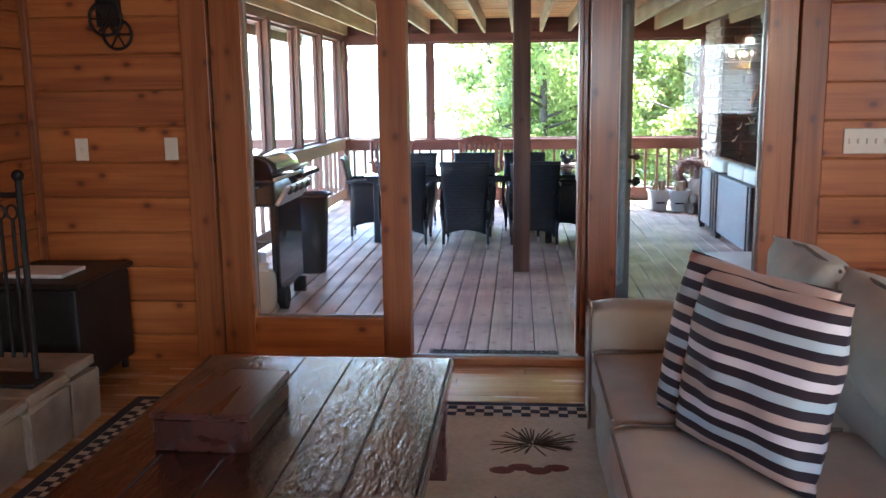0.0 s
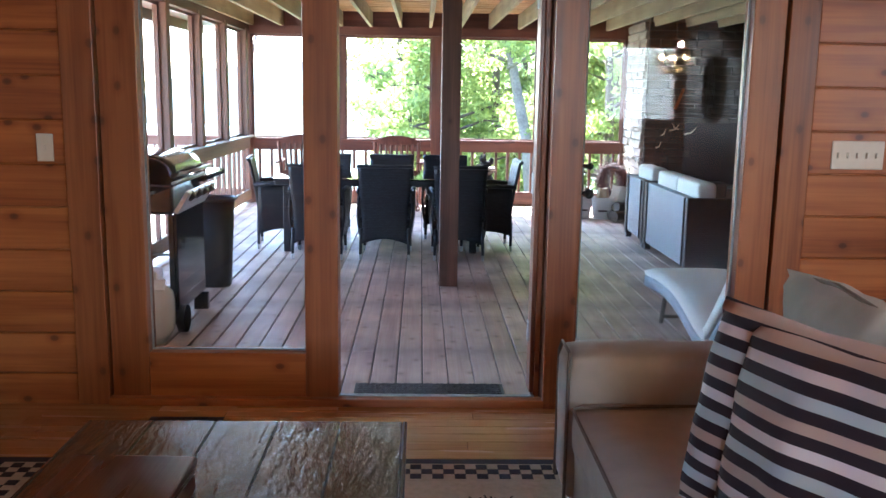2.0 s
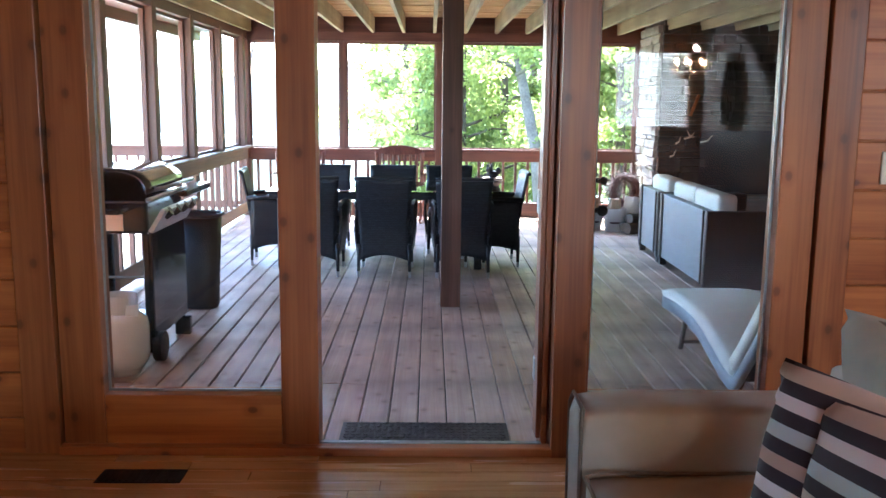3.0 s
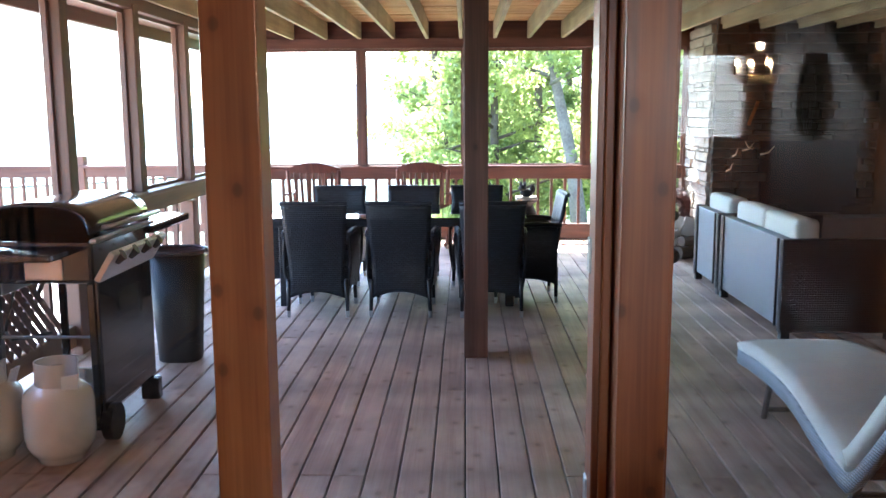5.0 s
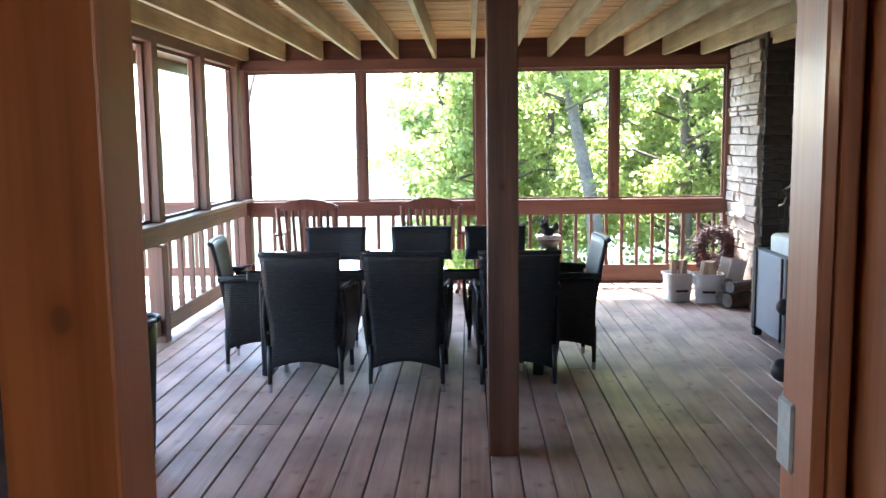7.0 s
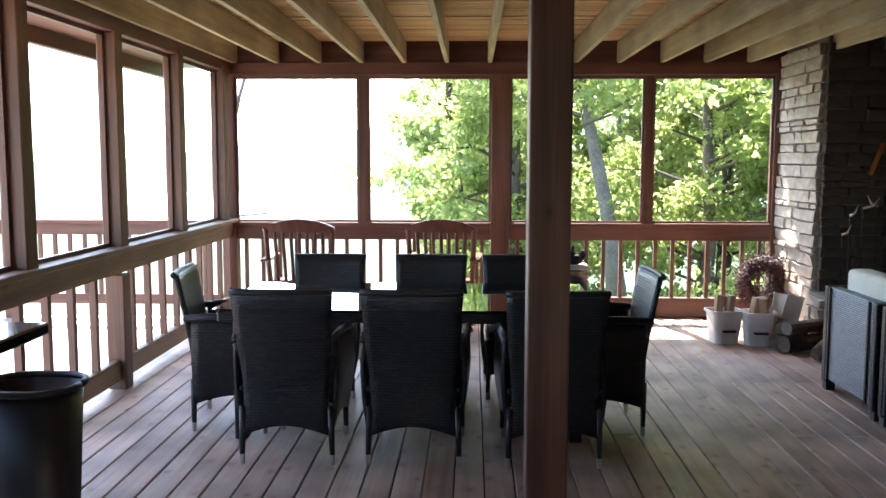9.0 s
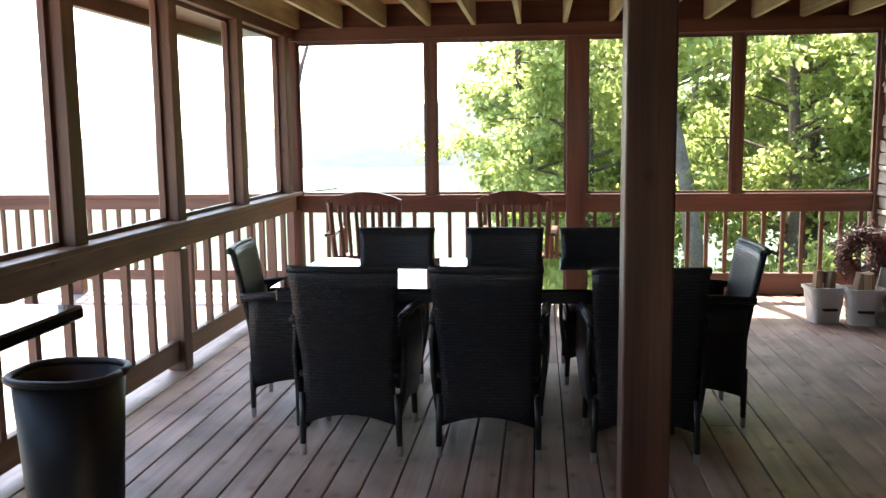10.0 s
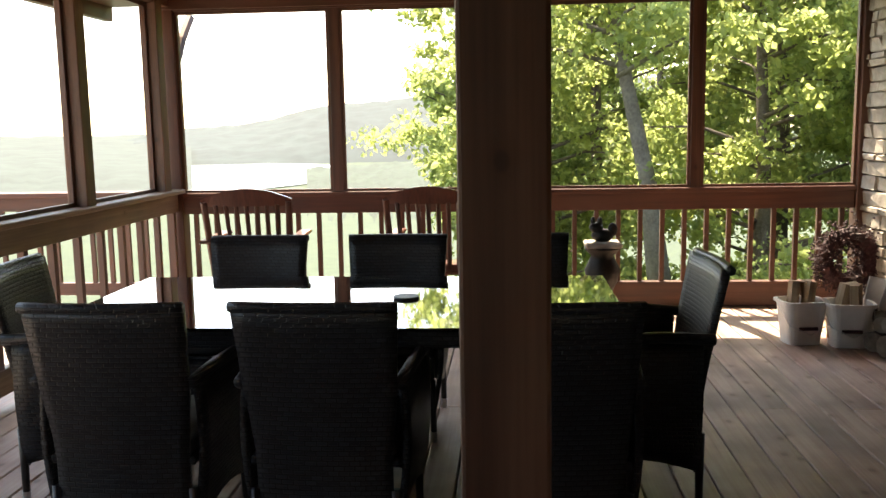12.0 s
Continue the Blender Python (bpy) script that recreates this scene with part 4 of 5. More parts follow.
# chaise lounge: wavy wicker frame
lounge = thing("chaise_lounge", pose(1.55, 7.30, 0), "curved grey wicker chaise lounge with cream cushion", "lounger")
def wave(t):
    """Along the lounger: distance and height."""
    y = -2.0 * t
    z = 0.285 + 0.03 * math.sin(math.pi * min(1.0, t / 0.5)) - 0.12 * math.exp(-((t - 0.70) / 0.19) ** 2) + max(0, t - 0.72) * 1.7
    return y, z
for s in (0.0, 0.66):
    pts = []
    def fr(u, v, s=s):
        y, z = wave(u)
        return Vector((s + 0.0, y, z - 0.045 + 0.075 * (v - 0.5)))
    part("side_frame", sheet(fr, 28, 1, 0.035), GREYWICKER, lounge, smooth=True)
def bed(u, v):
    y, z = wave(u)
    return Vector((0.02 + 0.62 * v, y, z - 0.03))
part("sling", sheet(bed, 28, 2, 0.01), WICKER, lounge)
def pad(u, v):
    y, z = wave(0.70 * u)
    return Vector((0.0 + 0.66 * v, y + 0.02 * (1 - u), z + 0.045 - 0.02 * (2 * v - 1) ** 6))
part("seat_pad", sheet(pad, 24, 10, 0.065), CREAM, lounge, "thick cream pad", True)
def pad2(u, v):
    y, z = wave(0.71 + 0.28 * u)
    return Vector((0.0 + 0.66 * v, y, z + 0.045 - 0.02 * (2 * v - 1) ** 6))
part("back_pad", sheet(pad2, 18, 10, 0.065), CREAM, lounge, "thick cream back pad", True)
for y in (-0.42, -1.45):
    for s in (0.05, 0.61):
        part("leg", tube([(s, y, wave(-y / 2.0)[1] - 0.03), (s, y + 0.10, 0.0)], 0.016, 8), BARK, lounge)
    part("crossbar", rod((0.05, y + 0.085, 0.05), (0.61, y + 0.085, 0.05), 0.012), BARK, lounge)

# gas grill
grill = thing("gas_grill", pose(-1.98, 6.95, 0, 0, 0, -90), "black gas grill with steel control panel on wheels", "grill")
part("front_panel", bx(-0.34, 0.36, 0.296, 0.318, 0.14, 0.80, 0.006), GLOSSBLACK, grill)
for yy in (-0.2, 0.26):
    part("leg_post", bx(0.325, 0.36, yy, yy + 0.035, 0.06, 0.78, 0.004), GLOSSBLACK, grill)
for yy in (-0.2, 0.26):
    part("leg_post", bx(-0.36, -0.325, yy, yy + 0.035, 0.06, 0.78, 0.004), GLOSSBLACK, grill)
for xx in (-0.35, 0.335):
    part("cart_rail", rod((xx, -0.19, 0.16), (xx, 0.29, 0.16), 0.011), STEEL, grill, "steel lower cart rail")
part("cart_rail", rod((0.345, -0.19, 0.52), (0.345, 0.29, 0.52), 0.008), GREYMET, grill)
part("burner_plate", bx(0.371, 0.376, -0.02, 0.16, 0.80, 0.90, 0.002), STEEL, grill, "steel side plate")
part("hinge_bar", rod((-0.33, -0.235, 1.0), (0.34, -0.235, 1.0), 0.01), STEEL, grill)
part("warming_lip", bx(-0.38, 0.39, 0.30, 0.335, 0.975, 0.995, 0.004), STEEL, grill, "bright lid lip")
part("bottom_shelf", bx(-0.33, 0.33, -0.2, 0.3, 0.14, 0.165), GLOSSBLACK, grill)
part("firebox", bx(-0.36, 0.37, -0.22, 0.30, 0.78, 0.98, 0.02, 2), GLOSSBLACK, grill)
def lid(u, v):
    a = math.pi * (0.02 + 0.96 * v)
    return Vector((-0.37 + 0.75 * u, 0.04 + 0.27 * math.copysign(abs(math.cos(a)) ** 0.7, math.cos(a)), 0.985 + 0.175 * math.sin(a) ** 0.6))
part("lid", sheet(lid, 6, 18, 0.02), GLOSSBLACK, grill, "domed glossy black lid", True)
for x in (-0.365, 0.375):
    g = bmesh.new()
    ring = [g.verts.new((x, 0.04 + 0.27 * math.copysign(abs(math.cos(math.pi * k / 18)) ** 0.7, math.cos(math.pi * k / 18)), 0.985 + 0.175 * abs(math.sin(math.pi * k / 18)) ** 0.6)) for k in range(19)]
    g.faces.new(ring)
    bmesh.ops.solidify(g, geom=g.faces[:], thickness=0.015)
    part("lid_end", g, GLOSSBLACK, grill)
part("lid_handle", tube([(0.30, 0.33, 1.04), (0.30, 0.39, 1.05), (-0.30, 0.39, 1.05), (-0.30, 0.33, 1.04)], 0.013, 8), STEEL, grill, "steel lid handle", True)
cp = bx(-0.36, 0.37, 0.30, 0.33, 0.80, 0.96, 0.004)
bmesh.ops.rotate(cp, verts=cp.verts[:], cent=(0, 0.30, 0.80), matrix=Matrix.Rotation(radians(-32), 3, "X"))
panel = part("control_panel", cp, STEEL, grill, "brushed steel control panel")
for k in range(4):
    x = 0.28 - k * 0.17
    part("knob", rod((x, 0.375, 0.885), (x, 0.415, 0.91), 0.03, 0.026, 16), BLACKPL, panel)
part("side_shelf", bx(0.38, 0.66, -0.18, 0.24, 0.93, 0.965, 0.008), GLOSSBLACK, grill)
part("side_shelf", bx(-1.02, -0.38, -0.18, 0.33, 0.92, 0.965, 0.008), GLOSSBLACK, grill)
part("grease_tray", bx(-0.25, 0.25, -0.225, -0.2, 0.70, 0.80, 0.004), STEEL, grill, "steel rear tray")
for y in (-0.15, 0.27):
    part("axle_foot", bx(-0.36, -0.30, y - 0.03, y + 0.07, 0.0, 0.12, 0.004), GLOSSBLACK, grill)
w = rod((0.30, 0.30, 0.09), (0.30, 0.35, 0.09), 0.09, 0.09, 22)
part("wheel", w, BLACKPL, grill, "black plastic wheel")
w = rod((0.30, -0.24, 0.09), (0.30, -0.19, 0.09), 0.09, 0.09, 22)
part("wheel", w, BLACKPL, grill)
part("gas_hose", tube([(0.1, -0.2, 0.76), (0.14, -0.26, 0.5), (0.02, -0.3, 0.42), (-0.1, -0.14, 0.43)], 0.009, 8), BLACKPL, grill)


def gas_tank(x, y):
    c = thing("propane_tank", pose(x, y, 0), "off-white steel propane tank with collar and tag", "gas tank", "propane tanks")
    part("body", lathe([(0.10, 0.0), (0.105, 0.03), (0.12, 0.035), (0.148, 0.08), (0.155, 0.13), (0.155, 0.27), (0.146, 0.32), (0.11, 0.355), (0.05, 0.37)], 32), TANK, c, smooth=True)
    def col(u, v):
        a = u * math.tau * 0.8 + 0.5
        return Vector((0.095 * math.cos(a), 0.095 * math.sin(a), 0.35 + 0.115 * v))
    part("collar", sheet(col, 24, 2, 0.006), TANK, c)
    part("valve", rod((0, 0, 0.36), (0, 0, 0.44), 0.02, 0.028), STEEL, c, "brass-grey valve")
    t_ = bx(-0.035, 0.035, -0.003, 0.003, -0.12, 0, 0.001)
    tag_ = part("paper_tag", t_, PAPER, c, "white paper tag")
    tag_.matrix_basis = pose(0.10, -0.09, 0.42, 20, 0, 35)
    return c


tank1 = gas_tank(-1.80, 6.40)
copy_thing(tank1, pose(-2.14, 6.42, 0, 0, 0, 50))

bin_ = thing("trash_bin", pose(-1.78, 8.08, 0), "open black plastic trash bin", "bin")
def tub(rows, e=0.72, n=36):
    b = bmesh.new()
    rings = [[b.verts.new((w_ * math.copysign(abs(math.cos(k * math.tau / n)) ** e, math.cos(k * math.tau / n)), d_ * math.copysign(abs(math.sin(k * math.tau / n)) ** e, math.sin(k * math.tau / n)), z)) for k in range(n)] for w_, d_, z in rows]
    for r0, r1 in zip(rings, rings[1:]):
        for k in range(n):
            b.faces.new((r0[k], r0[(k + 1) % n], r1[(k + 1) % n], r1[k]))
    b.faces.new(rings[0]); b.faces.new(rings[-1])
    return b


part("shell", tub(((0.13, 0.11, 0.0), (0.135, 0.115, 0.01), (0.172, 0.152, 0.70), (0.166, 0.146, 0.70), (0.125, 0.105, 0.02))), BLACKPL, bin_, smooth=True)
part("rim", tube([(0.18 * math.copysign(abs(math.cos(k * math.tau / 36)) ** 0.72, math.cos(k * math.tau / 36)), 0.16 * math.copysign(abs(math.sin(k * math.tau / 36)) ** 0.72, math.sin(k * math.tau / 36)), 0.71) for k in range(37)], 0.014, 8), BLACKPL, bin_, "rolled plastic rim", True)

mat_ = thing("door_mat", pose(-0.05, 5.44, 0.001), "dark brown rubber doormat with raised pattern", "mat")
part("base", bx(-0.40, 0.40, -0.15, 0.15, 0, 0.008, 0.003), MATRUB, mat_)
b = bmesh.new()
for i in range(26):
    for j in range(8):
        x, y = -0.37 + i * 0.0296, -0.125 + j * 0.0357
        m = Matrix.Translation((x, y, 0.011)) @ Matrix.Rotation(radians(45 if (i + j) % 2 else -45), 4, "Z") @ Matrix.Diagonal((0.024, 0.012, 0.007, 1))
        bmesh.ops.create_cube(b, size=1, matrix=m)
tagged(part("pattern", b, MATRUB, mat_), kind="stuff")


# ---- living room things ----
sofa = thing("sofa", pose(0.39, 1.55, FLOOR_IN), "taupe suede sofa with piped loose cushions", "sofa")
def soft(x0, x1, y0, y1, z0, z1, bev, wob=0.006, seed=1):
    b = bx(x0, x1, y0, y1, z0, z1)
    bmesh.ops.subdivide_edges(b, edges=b.edges[:], cuts=7, use_grid_fill=True)
    cx, cy, cz = (x0 + x1) / 2, (y0 + y1) / 2, (z0 + z1) / 2
    hx, hy, hz = (x1 - x0) / 2, (y1 - y0) / 2, (z1 - z0) / 2
    for v in b.verts:
        q = Vector((v.co.x - cx, v.co.y - cy, v.co.z - cz))
        c = Vector((max(-hx + bev, min(hx - bev, q.x)), max(-hy + bev, min(hy - bev, q.y)), max(-hz + bev, min(hz - bev, q.z))))
        d = q - c
        if d.length > 1e-6:
            c += d.normalized() * bev
        n = noise.noise(Vector((v.co.x * 4 + seed, v.co.y * 4, v.co.z * 4)))
        v.co = Vector((cx, cy, cz)) + c * (1 + 0.0) + (d.normalized() if d.length > 0 else Vector((0, 0, 0))) * n * wob
    return b
part("base", soft(0.02, 0.90, 0.0, 2.20, 0.04, 0.27, 0.03), SUEDE, sofa, smooth=True)
part("arm", soft(0.0, 0.92, 2.20, 2.46, 0.04, 0.575, 0.055), SUEDE, sofa, "boxy padded arm", True)
part("arm_piping", tube([(0.004, 2.225, 0.06), (0.004, 2.225, 0.53), (0.01, 2.25, 0.568), (0.01, 2.41, 0.568), (0.004, 2.435, 0.53), (0.004, 2.435, 0.06)], 0.006, 6), PIPING, sofa)
part("back", soft(0.74, 0.98, 0.0, 2.40, 0.04, 0.68, 0.06), SUEDE, sofa, smooth=True)
for k, (a, c) in enumerate(((1.38, 2.19), (0.62, 1.37), (-0.10, 0.61))):
    x0 = 0.0 if k != 1 else -0.01
    part("seat_cushion", soft(x0, 0.76, a, c, 0.26, 0.42, 0.05, 0.01, k), SUEDE, sofa, smooth=True)
    part("cushion_piping", tube([(x0 + 0.01, a + 0.03, 0.405), (x0 + 0.01, c - 0.03, 0.405), (x0 + 0.05, c - 0.012, 0.41), (0.7, c - 0.012, 0.41)], 0.006, 6), PIPING, sofa)
for k, (y, tz) in enumerate(((1.88, 0.0), (1.28, -0.02), (0.55, 0.0))):
    o = part("back_cushion", pillow(0.62, 0.52, 0.26, 16, 0.38, 0.03, k + 2), SUEDE, sofa, "slouched back cushion with piped seam", True)
    o.matrix_basis = pose(0.80 + 0.05 * k, y, 0.64 + tz, 90, 0, 90) @ pose(0, 0, 0, -22, 0, 4 * k)
    b = tube([(-0.29, 0.22, 0.03), (0, 0.262, 0.02), (0.29, 0.22, 0.03)], 0.007, 6)
    q = part("seam", b, PIPING, o)

STRIPES, nt, bs = nodes_of("striped_cotton", 0.8)
tcs = nt.nodes.new("ShaderNodeTexCoord")
sp = nt.nodes.new("ShaderNodeSeparateXYZ")
nt.links.new(tcs.outputs["Object"], sp.inputs[0])
ms = nt.nodes.new("ShaderNodeMath"); ms.operation = "MULTIPLY_ADD"; ms.inputs[1].default_value, ms.inputs[2].default_value = 1 / 0.152, 20.0
fs = nt.nodes.new("ShaderNodeMath"); fs.operation = "FRACT"
nt.links.new(sp.outputs[1], ms.inputs[0]); nt.links.new(ms.outputs[0], fs.inputs[0])
DK, WH, BE, BL = (0.020, 0.014, 0.024), (0.76, 0.76, 0.80), (0.52, 0.43, 0.38), (0.50, 0.64, 0.70)
rs = ramp_node(nt, [(0.0, DK), (0.17, WH), (0.33, DK), (0.50, BE), (0.66, DK), (0.83, BL)])
rs.color_ramp.interpolation = "CONSTANT"
nt.links.new(fs.outputs[0], rs.inputs[0]); nt.links.new(rs.outputs[0], bs.inputs["Base Color"])
wv = nt.nodes.new("ShaderNodeTexNoise"); wv.inputs["Scale"].default_value = 260.0
bpn = nt.nodes.new("ShaderNodeBump"); bpn.inputs["Strength"].default_value, bpn.inputs["Distance"].default_value = 0.3, 0.001
nt.links.new(tcs.outputs["Object"], wv.inputs["Vector"]); nt.links.new(wv.outputs["Fac"], bpn.inputs["Height"]); nt.links.new(bpn.outputs[0], bs.inputs["Normal"])
for eye_, rot in (((0.755, 2.655, 0.81), (80, 0, -63)), ((0.745, 2.80, 0.825), (79, 3, -57))):
    o = tagged(part("throw_pillow", pillow(0.55, 0.52, 0.20, 22, 0.42, 0.035, eye_[0] * 9), STRIPES, smooth=True), "navy, white and taupe striped throw pillow on the sofa", "pillow", "striped pillows")
    o.matrix_basis = pose(*eye_, *rot)

coffee = thing("coffee_table", pose(-0.62, 2.85, FLOOR_IN), "dark glossy plank coffee table with distressed top", "table")
for k in range(5):
    x0 = -0.465 + k * 0.186
    part("plank", bx(x0, x0 + 0.1845, -1.0, 0.64, 0.405, 0.444, 0.004), ESPRESSO_TOP, coffee)
for s in (1, -1):
    part("edge_band", bx(s * 0.472 - 0.007, s * 0.472 + 0.007, -1.0, 0.645, 0.395, 0.443, 0.004), ESPRESSO, coffee, "worn dark table edge")
    part("apron", bx(s * 0.40 - 0.02, s * 0.40 + 0.02, -0.92, 0.56, 0.27, 0.405), ESPRESSO, coffee)
    for y in (-0.9, 0.54):
        part("leg", bx(s * 0.41 - 0.045, s * 0.41 + 0.045, y - 0.045, y + 0.045, 0.006, 0.405, 0.006), ESPRESSO, coffee)
part("end_apron", bx(-0.38, 0.38, 0.52, 0.56, 0.27, 0.405), ESPRESSO, coffee)
part("shelf", bx(-0.38, 0.38, -0.9, 0.5, 0.12, 0.15), ESPRESSO, coffee)
box_ = thing("wooden_box", pose(-0.785, 2.745, FLOOR_IN + 0.4445, 0, 0, -1.5), "dark brown lidded wooden box on the table", "box")
part("body", bx(-0.14, 0.14, -0.20, 0.20, 0, 0.095, 0.004), ESPRESSO, box_)
part("lid", bx(-0.145, 0.145, -0.205, 0.205, 0.096, 0.118, 0.004), ESPRESSO, box_)

# rug: navy border, checked band, tan field with botanical sprays
RUG = plain("tan_rug_pile", (0.46, 0.39, 0.26), (0.62, 0.54, 0.39), 45, 0.95, 0, 0.6, 0.004)
RUGDARK = plain("navy_rug_pile", (0.014, 0.016, 0.022), (0.035, 0.038, 0.045), 60, 0.95, 0, 0.6, 0.004)
RUGGREEN = plain("olive_rug_pile", (0.035, 0.032, 0.018), (0.085, 0.075, 0.04), 60, 0.95, 0, 0.6, 0.004)
RUGRED = plain("russet_rug_pile", (0.12, 0.035, 0.025), (0.2, 0.07, 0.05), 60, 0.95, 0, 0.6, 0.004)
rug = thing("rug", pose(0, 0, FLOOR_IN), "tan lodge rug with navy checked border and pine sprays", "rug")
RX0, RX1, RY0, RY1 = -1.74, 1.5, -0.2, 4.23
part("border", bx(RX0, RX1, RY0, RY1, 0.0, 0.006, 0.002), RUGDARK, rug, "navy outer border")
part("check_ground", bx(RX0 + 0.05, RX1 - 0.05, RY0 + 0.05, RY1 - 0.05, 0.006, 0.0072), RUG, rug)
b = bmesh.new()
sq = 0.042
for j in range(3):
    for i in range(int((RX1 - RX0 - 0.1) / sq)):
        if (i + j) % 2:
            x, y = RX0 + 0.05 + i * sq, RY1 - 0.06 - (j + 1) * sq
            bx(x, x + sq, y, y + sq, 0.0072, 0.0086, bm=b)
    for i in range(int((RY1 - RY0 - 0.3) / sq)):
        if (i + j) % 2:
            x, y = RX0 + 0.055 + j * sq, RY0 + 0.1 + i * sq
            bx(x, x + sq, y, y + sq, 0.0072, 0.0086, bm=b)
tagged(part("check_band", b, RUGDARK, rug, "dark checked band"), kind="stuff")
part("field", bx(RX0 + 0.2, RX1 - 0.2, RY0 + 0.2, RY1 - 0.21, 0.0074, 0.0088), RUG, rug)
b, rr_ = bmesh.new(), bmesh.new()
r = random.Random(12)
for cx, cy in ((0.16, 3.72), (-0.35, 3.78), (0.9, 3.7), (0.1, 3.05), (-1.25, 3.4)):
    for k in range(46):
        a = r.uniform(0, math.tau)
        ln, off = r.uniform(0.07, 0.17), r.uniform(0.0, 0.05)
        m = Matrix.Translation((cx, cy, 0.0095)) @ Matrix.Rotation(a, 4, "Z") @ Matrix.Translation((off + ln / 2, 0, 0)) @ Matrix.Diagonal((ln, 0.007, 0.0012, 1))
        bmesh.ops.create_cube(b, size=1, matrix=m)
    for k in range(4):
        bmesh.ops.create_icosphere(rr_, subdivisions=2, radius=1, matrix=Matrix.Translation((cx - 0.12 + 0.07 * k, cy - 0.26 + 0.03 * (k % 2), 0.0088)) @ Matrix.Diagonal((0.05, 0.035, 0.0016, 1)))
tagged(part("pine_sprays", b, RUGGREEN, rug, "dark needle sprays"), kind="stuff")
tagged(part("cones", rr_, RUGRED, rug, "russet pine cones"), kind="stuff")

# raised stone hearth, stove and tools
hearth = thing("hearth", pose(0, 0, 0), "raised tan flagstone hearth with irregular joints", "hearth", kind="structure")
part("core", bx(-2.52, -1.84, 0.5, 3.92, 0.14, 0.43), MORTAR, hearth)
r = random.Random(31)
y = 0.6
while y < 3.9:
    w = r.uniform(0.24, 0.42)
    y1 = min(y + w, 3.945)
    b = bx(-1.845, -1.79 + r.uniform(-0.01, 0.015), y + 0.008, y1 - 0.008, 0.16, 0.40, 0.014, 2)
    for v in b.verts:
        v.co += Vector((r.uniform(-0.008, 0.008), r.uniform(-0.012, 0.012), r.uniform(-0.012, 0.012)))
    part("stone", b, FLAG, hearth)
    b = bx(-2.4, -1.78 + r.uniform(-0.015, 0.02), y + 0.005, y1 - 0.004, 0.41, 0.458, 0.012, 2)
    for v in b.verts:
        v.co += Vector((r.uniform(-0.006, 0.006), r.uniform(-0.008, 0.008), r.uniform(-0.004, 0.004)))
    part("capstone", b, FLAG, hearth)
    y = y1

stove = thing("iron_firebox", pose(-2.28, 4.45, FLOOR_IN), "black iron cabinet stove in the corner", "stove")
part("body", bx(-0.2, 0.30, -0.28, 0.30, 0.06, 0.54, 0.012, 2), IRON, stove)
part("top", bx(-0.22, 0.32, -0.30, 0.32, 0.545, 0.575, 0.008), IRON, stove)
for x in (-0.16, 0.26):
    for y in (-0.24, 0.26):
        part("leg", rod((x, y, 0), (x, y, 0.06), 0.018), IRON, stove)
tagged(part("magazine", bx(-2.40, -2.10, 4.28, 4.52, 0.726, 0.745, 0.003), PAPER), "pale magazine lying flat on the stove", "magazines")

tools = thing("fire_tool_set", pose(-1.93, 3.52, 0.459), "black wrought iron fireplace tool rack", "fire tools")
part("base", bx(-0.13, 0.13, -0.08, 0.08, 0, 0.02, 0.006), IRON, tools)
for x in (-0.10, 0.10):
    part("upright", rod((x, 0, 0.02), (x, 0, 0.82), 0.013), IRON, tools)
    k = bmesh.new(); bmesh.ops.create_uvsphere(k, u_segments=12, v_segments=8, radius=0.024, matrix=Matrix.Translation((x, 0, 0.835)))
    part("finial", k, IRON, tools, smooth=True)
part("crossbar", rod((-0.1, 0, 0.76), (0.1, 0, 0.76), 0.011), IRON, tools)
for x in (-0.05, 0.0, 0.05):
    part("poker", rod((x, 0.02, 0.10), (x, 0.02, 0.66), 0.008), IRON, tools)
    part("ring", tube([(x + 0.022 * math.cos(k * math.tau / 14), 0.02, 0.69 + 0.028 * math.sin(k * math.tau / 14)) for k in range(15)], 0.005, 6), IRON, tools)

for x in (-2.235, -1.74):
    sw = thing("light_switch", pose(x, WALL_Y, 1.315), "ivory light switch plate on pine wall", "switch", "single switches")
    part("plate", bx(-0.036, 0.036, -0.008, 0, -0.06, 0.06, 0.003), SWITCH, sw)
    part("toggle", bx(-0.005, 0.005, -0.018, -0.008, -0.012, 0.012, 0.002), SWITCH, sw)
sw = thing("light_switch", pose(1.80, WALL_Y, 1.33), "wide ivory four-gang light switch plate", "switch")
part("plate", bx(-0.085, 0.15, -0.008, 0, -0.063, 0.063, 0.003), SWITCH, sw)
for k in range(5):
    part("toggle", bx(-0.062 + k * 0.043, -0.053 + k * 0.043, -0.02, -0.008, -0.013, 0.011, 0.002), SWITCH, sw)

sconce = thing("wall_ornament", pose(-2.0, WALL_Y - 0.05, 1.93), "dark iron wall ornament shaped like small wheels", "ornament")
for cx, cz, R in ((-0.03, 0.06, 0.085), (0.03, -0.02, 0.075)):
    part("ring", tube([(cx + R * math.cos(k * math.tau / 24), 0, cz + R * math.sin(k * math.tau / 24)) for k in range(25)], 0.008, 6), IRON, sconce)
    for a in (0, 60, 120):
        d = Vector((math.cos(radians(a)), 0, math.sin(radians(a)))) * R
        part("spoke", rod(Vector((cx, 0, cz)) - d, Vector((cx, 0, cz)) + d, 0.005), IRON, sconce)
part("bracket", bx(-0.08, 0.04, 0.0, 0.048, 0.02, 0.20, 0.004), IRON, sconce)
vent = thing("floor_vent", pose(-1.12, 4.62, FLOOR_IN), "dark metal floor register", "vent")
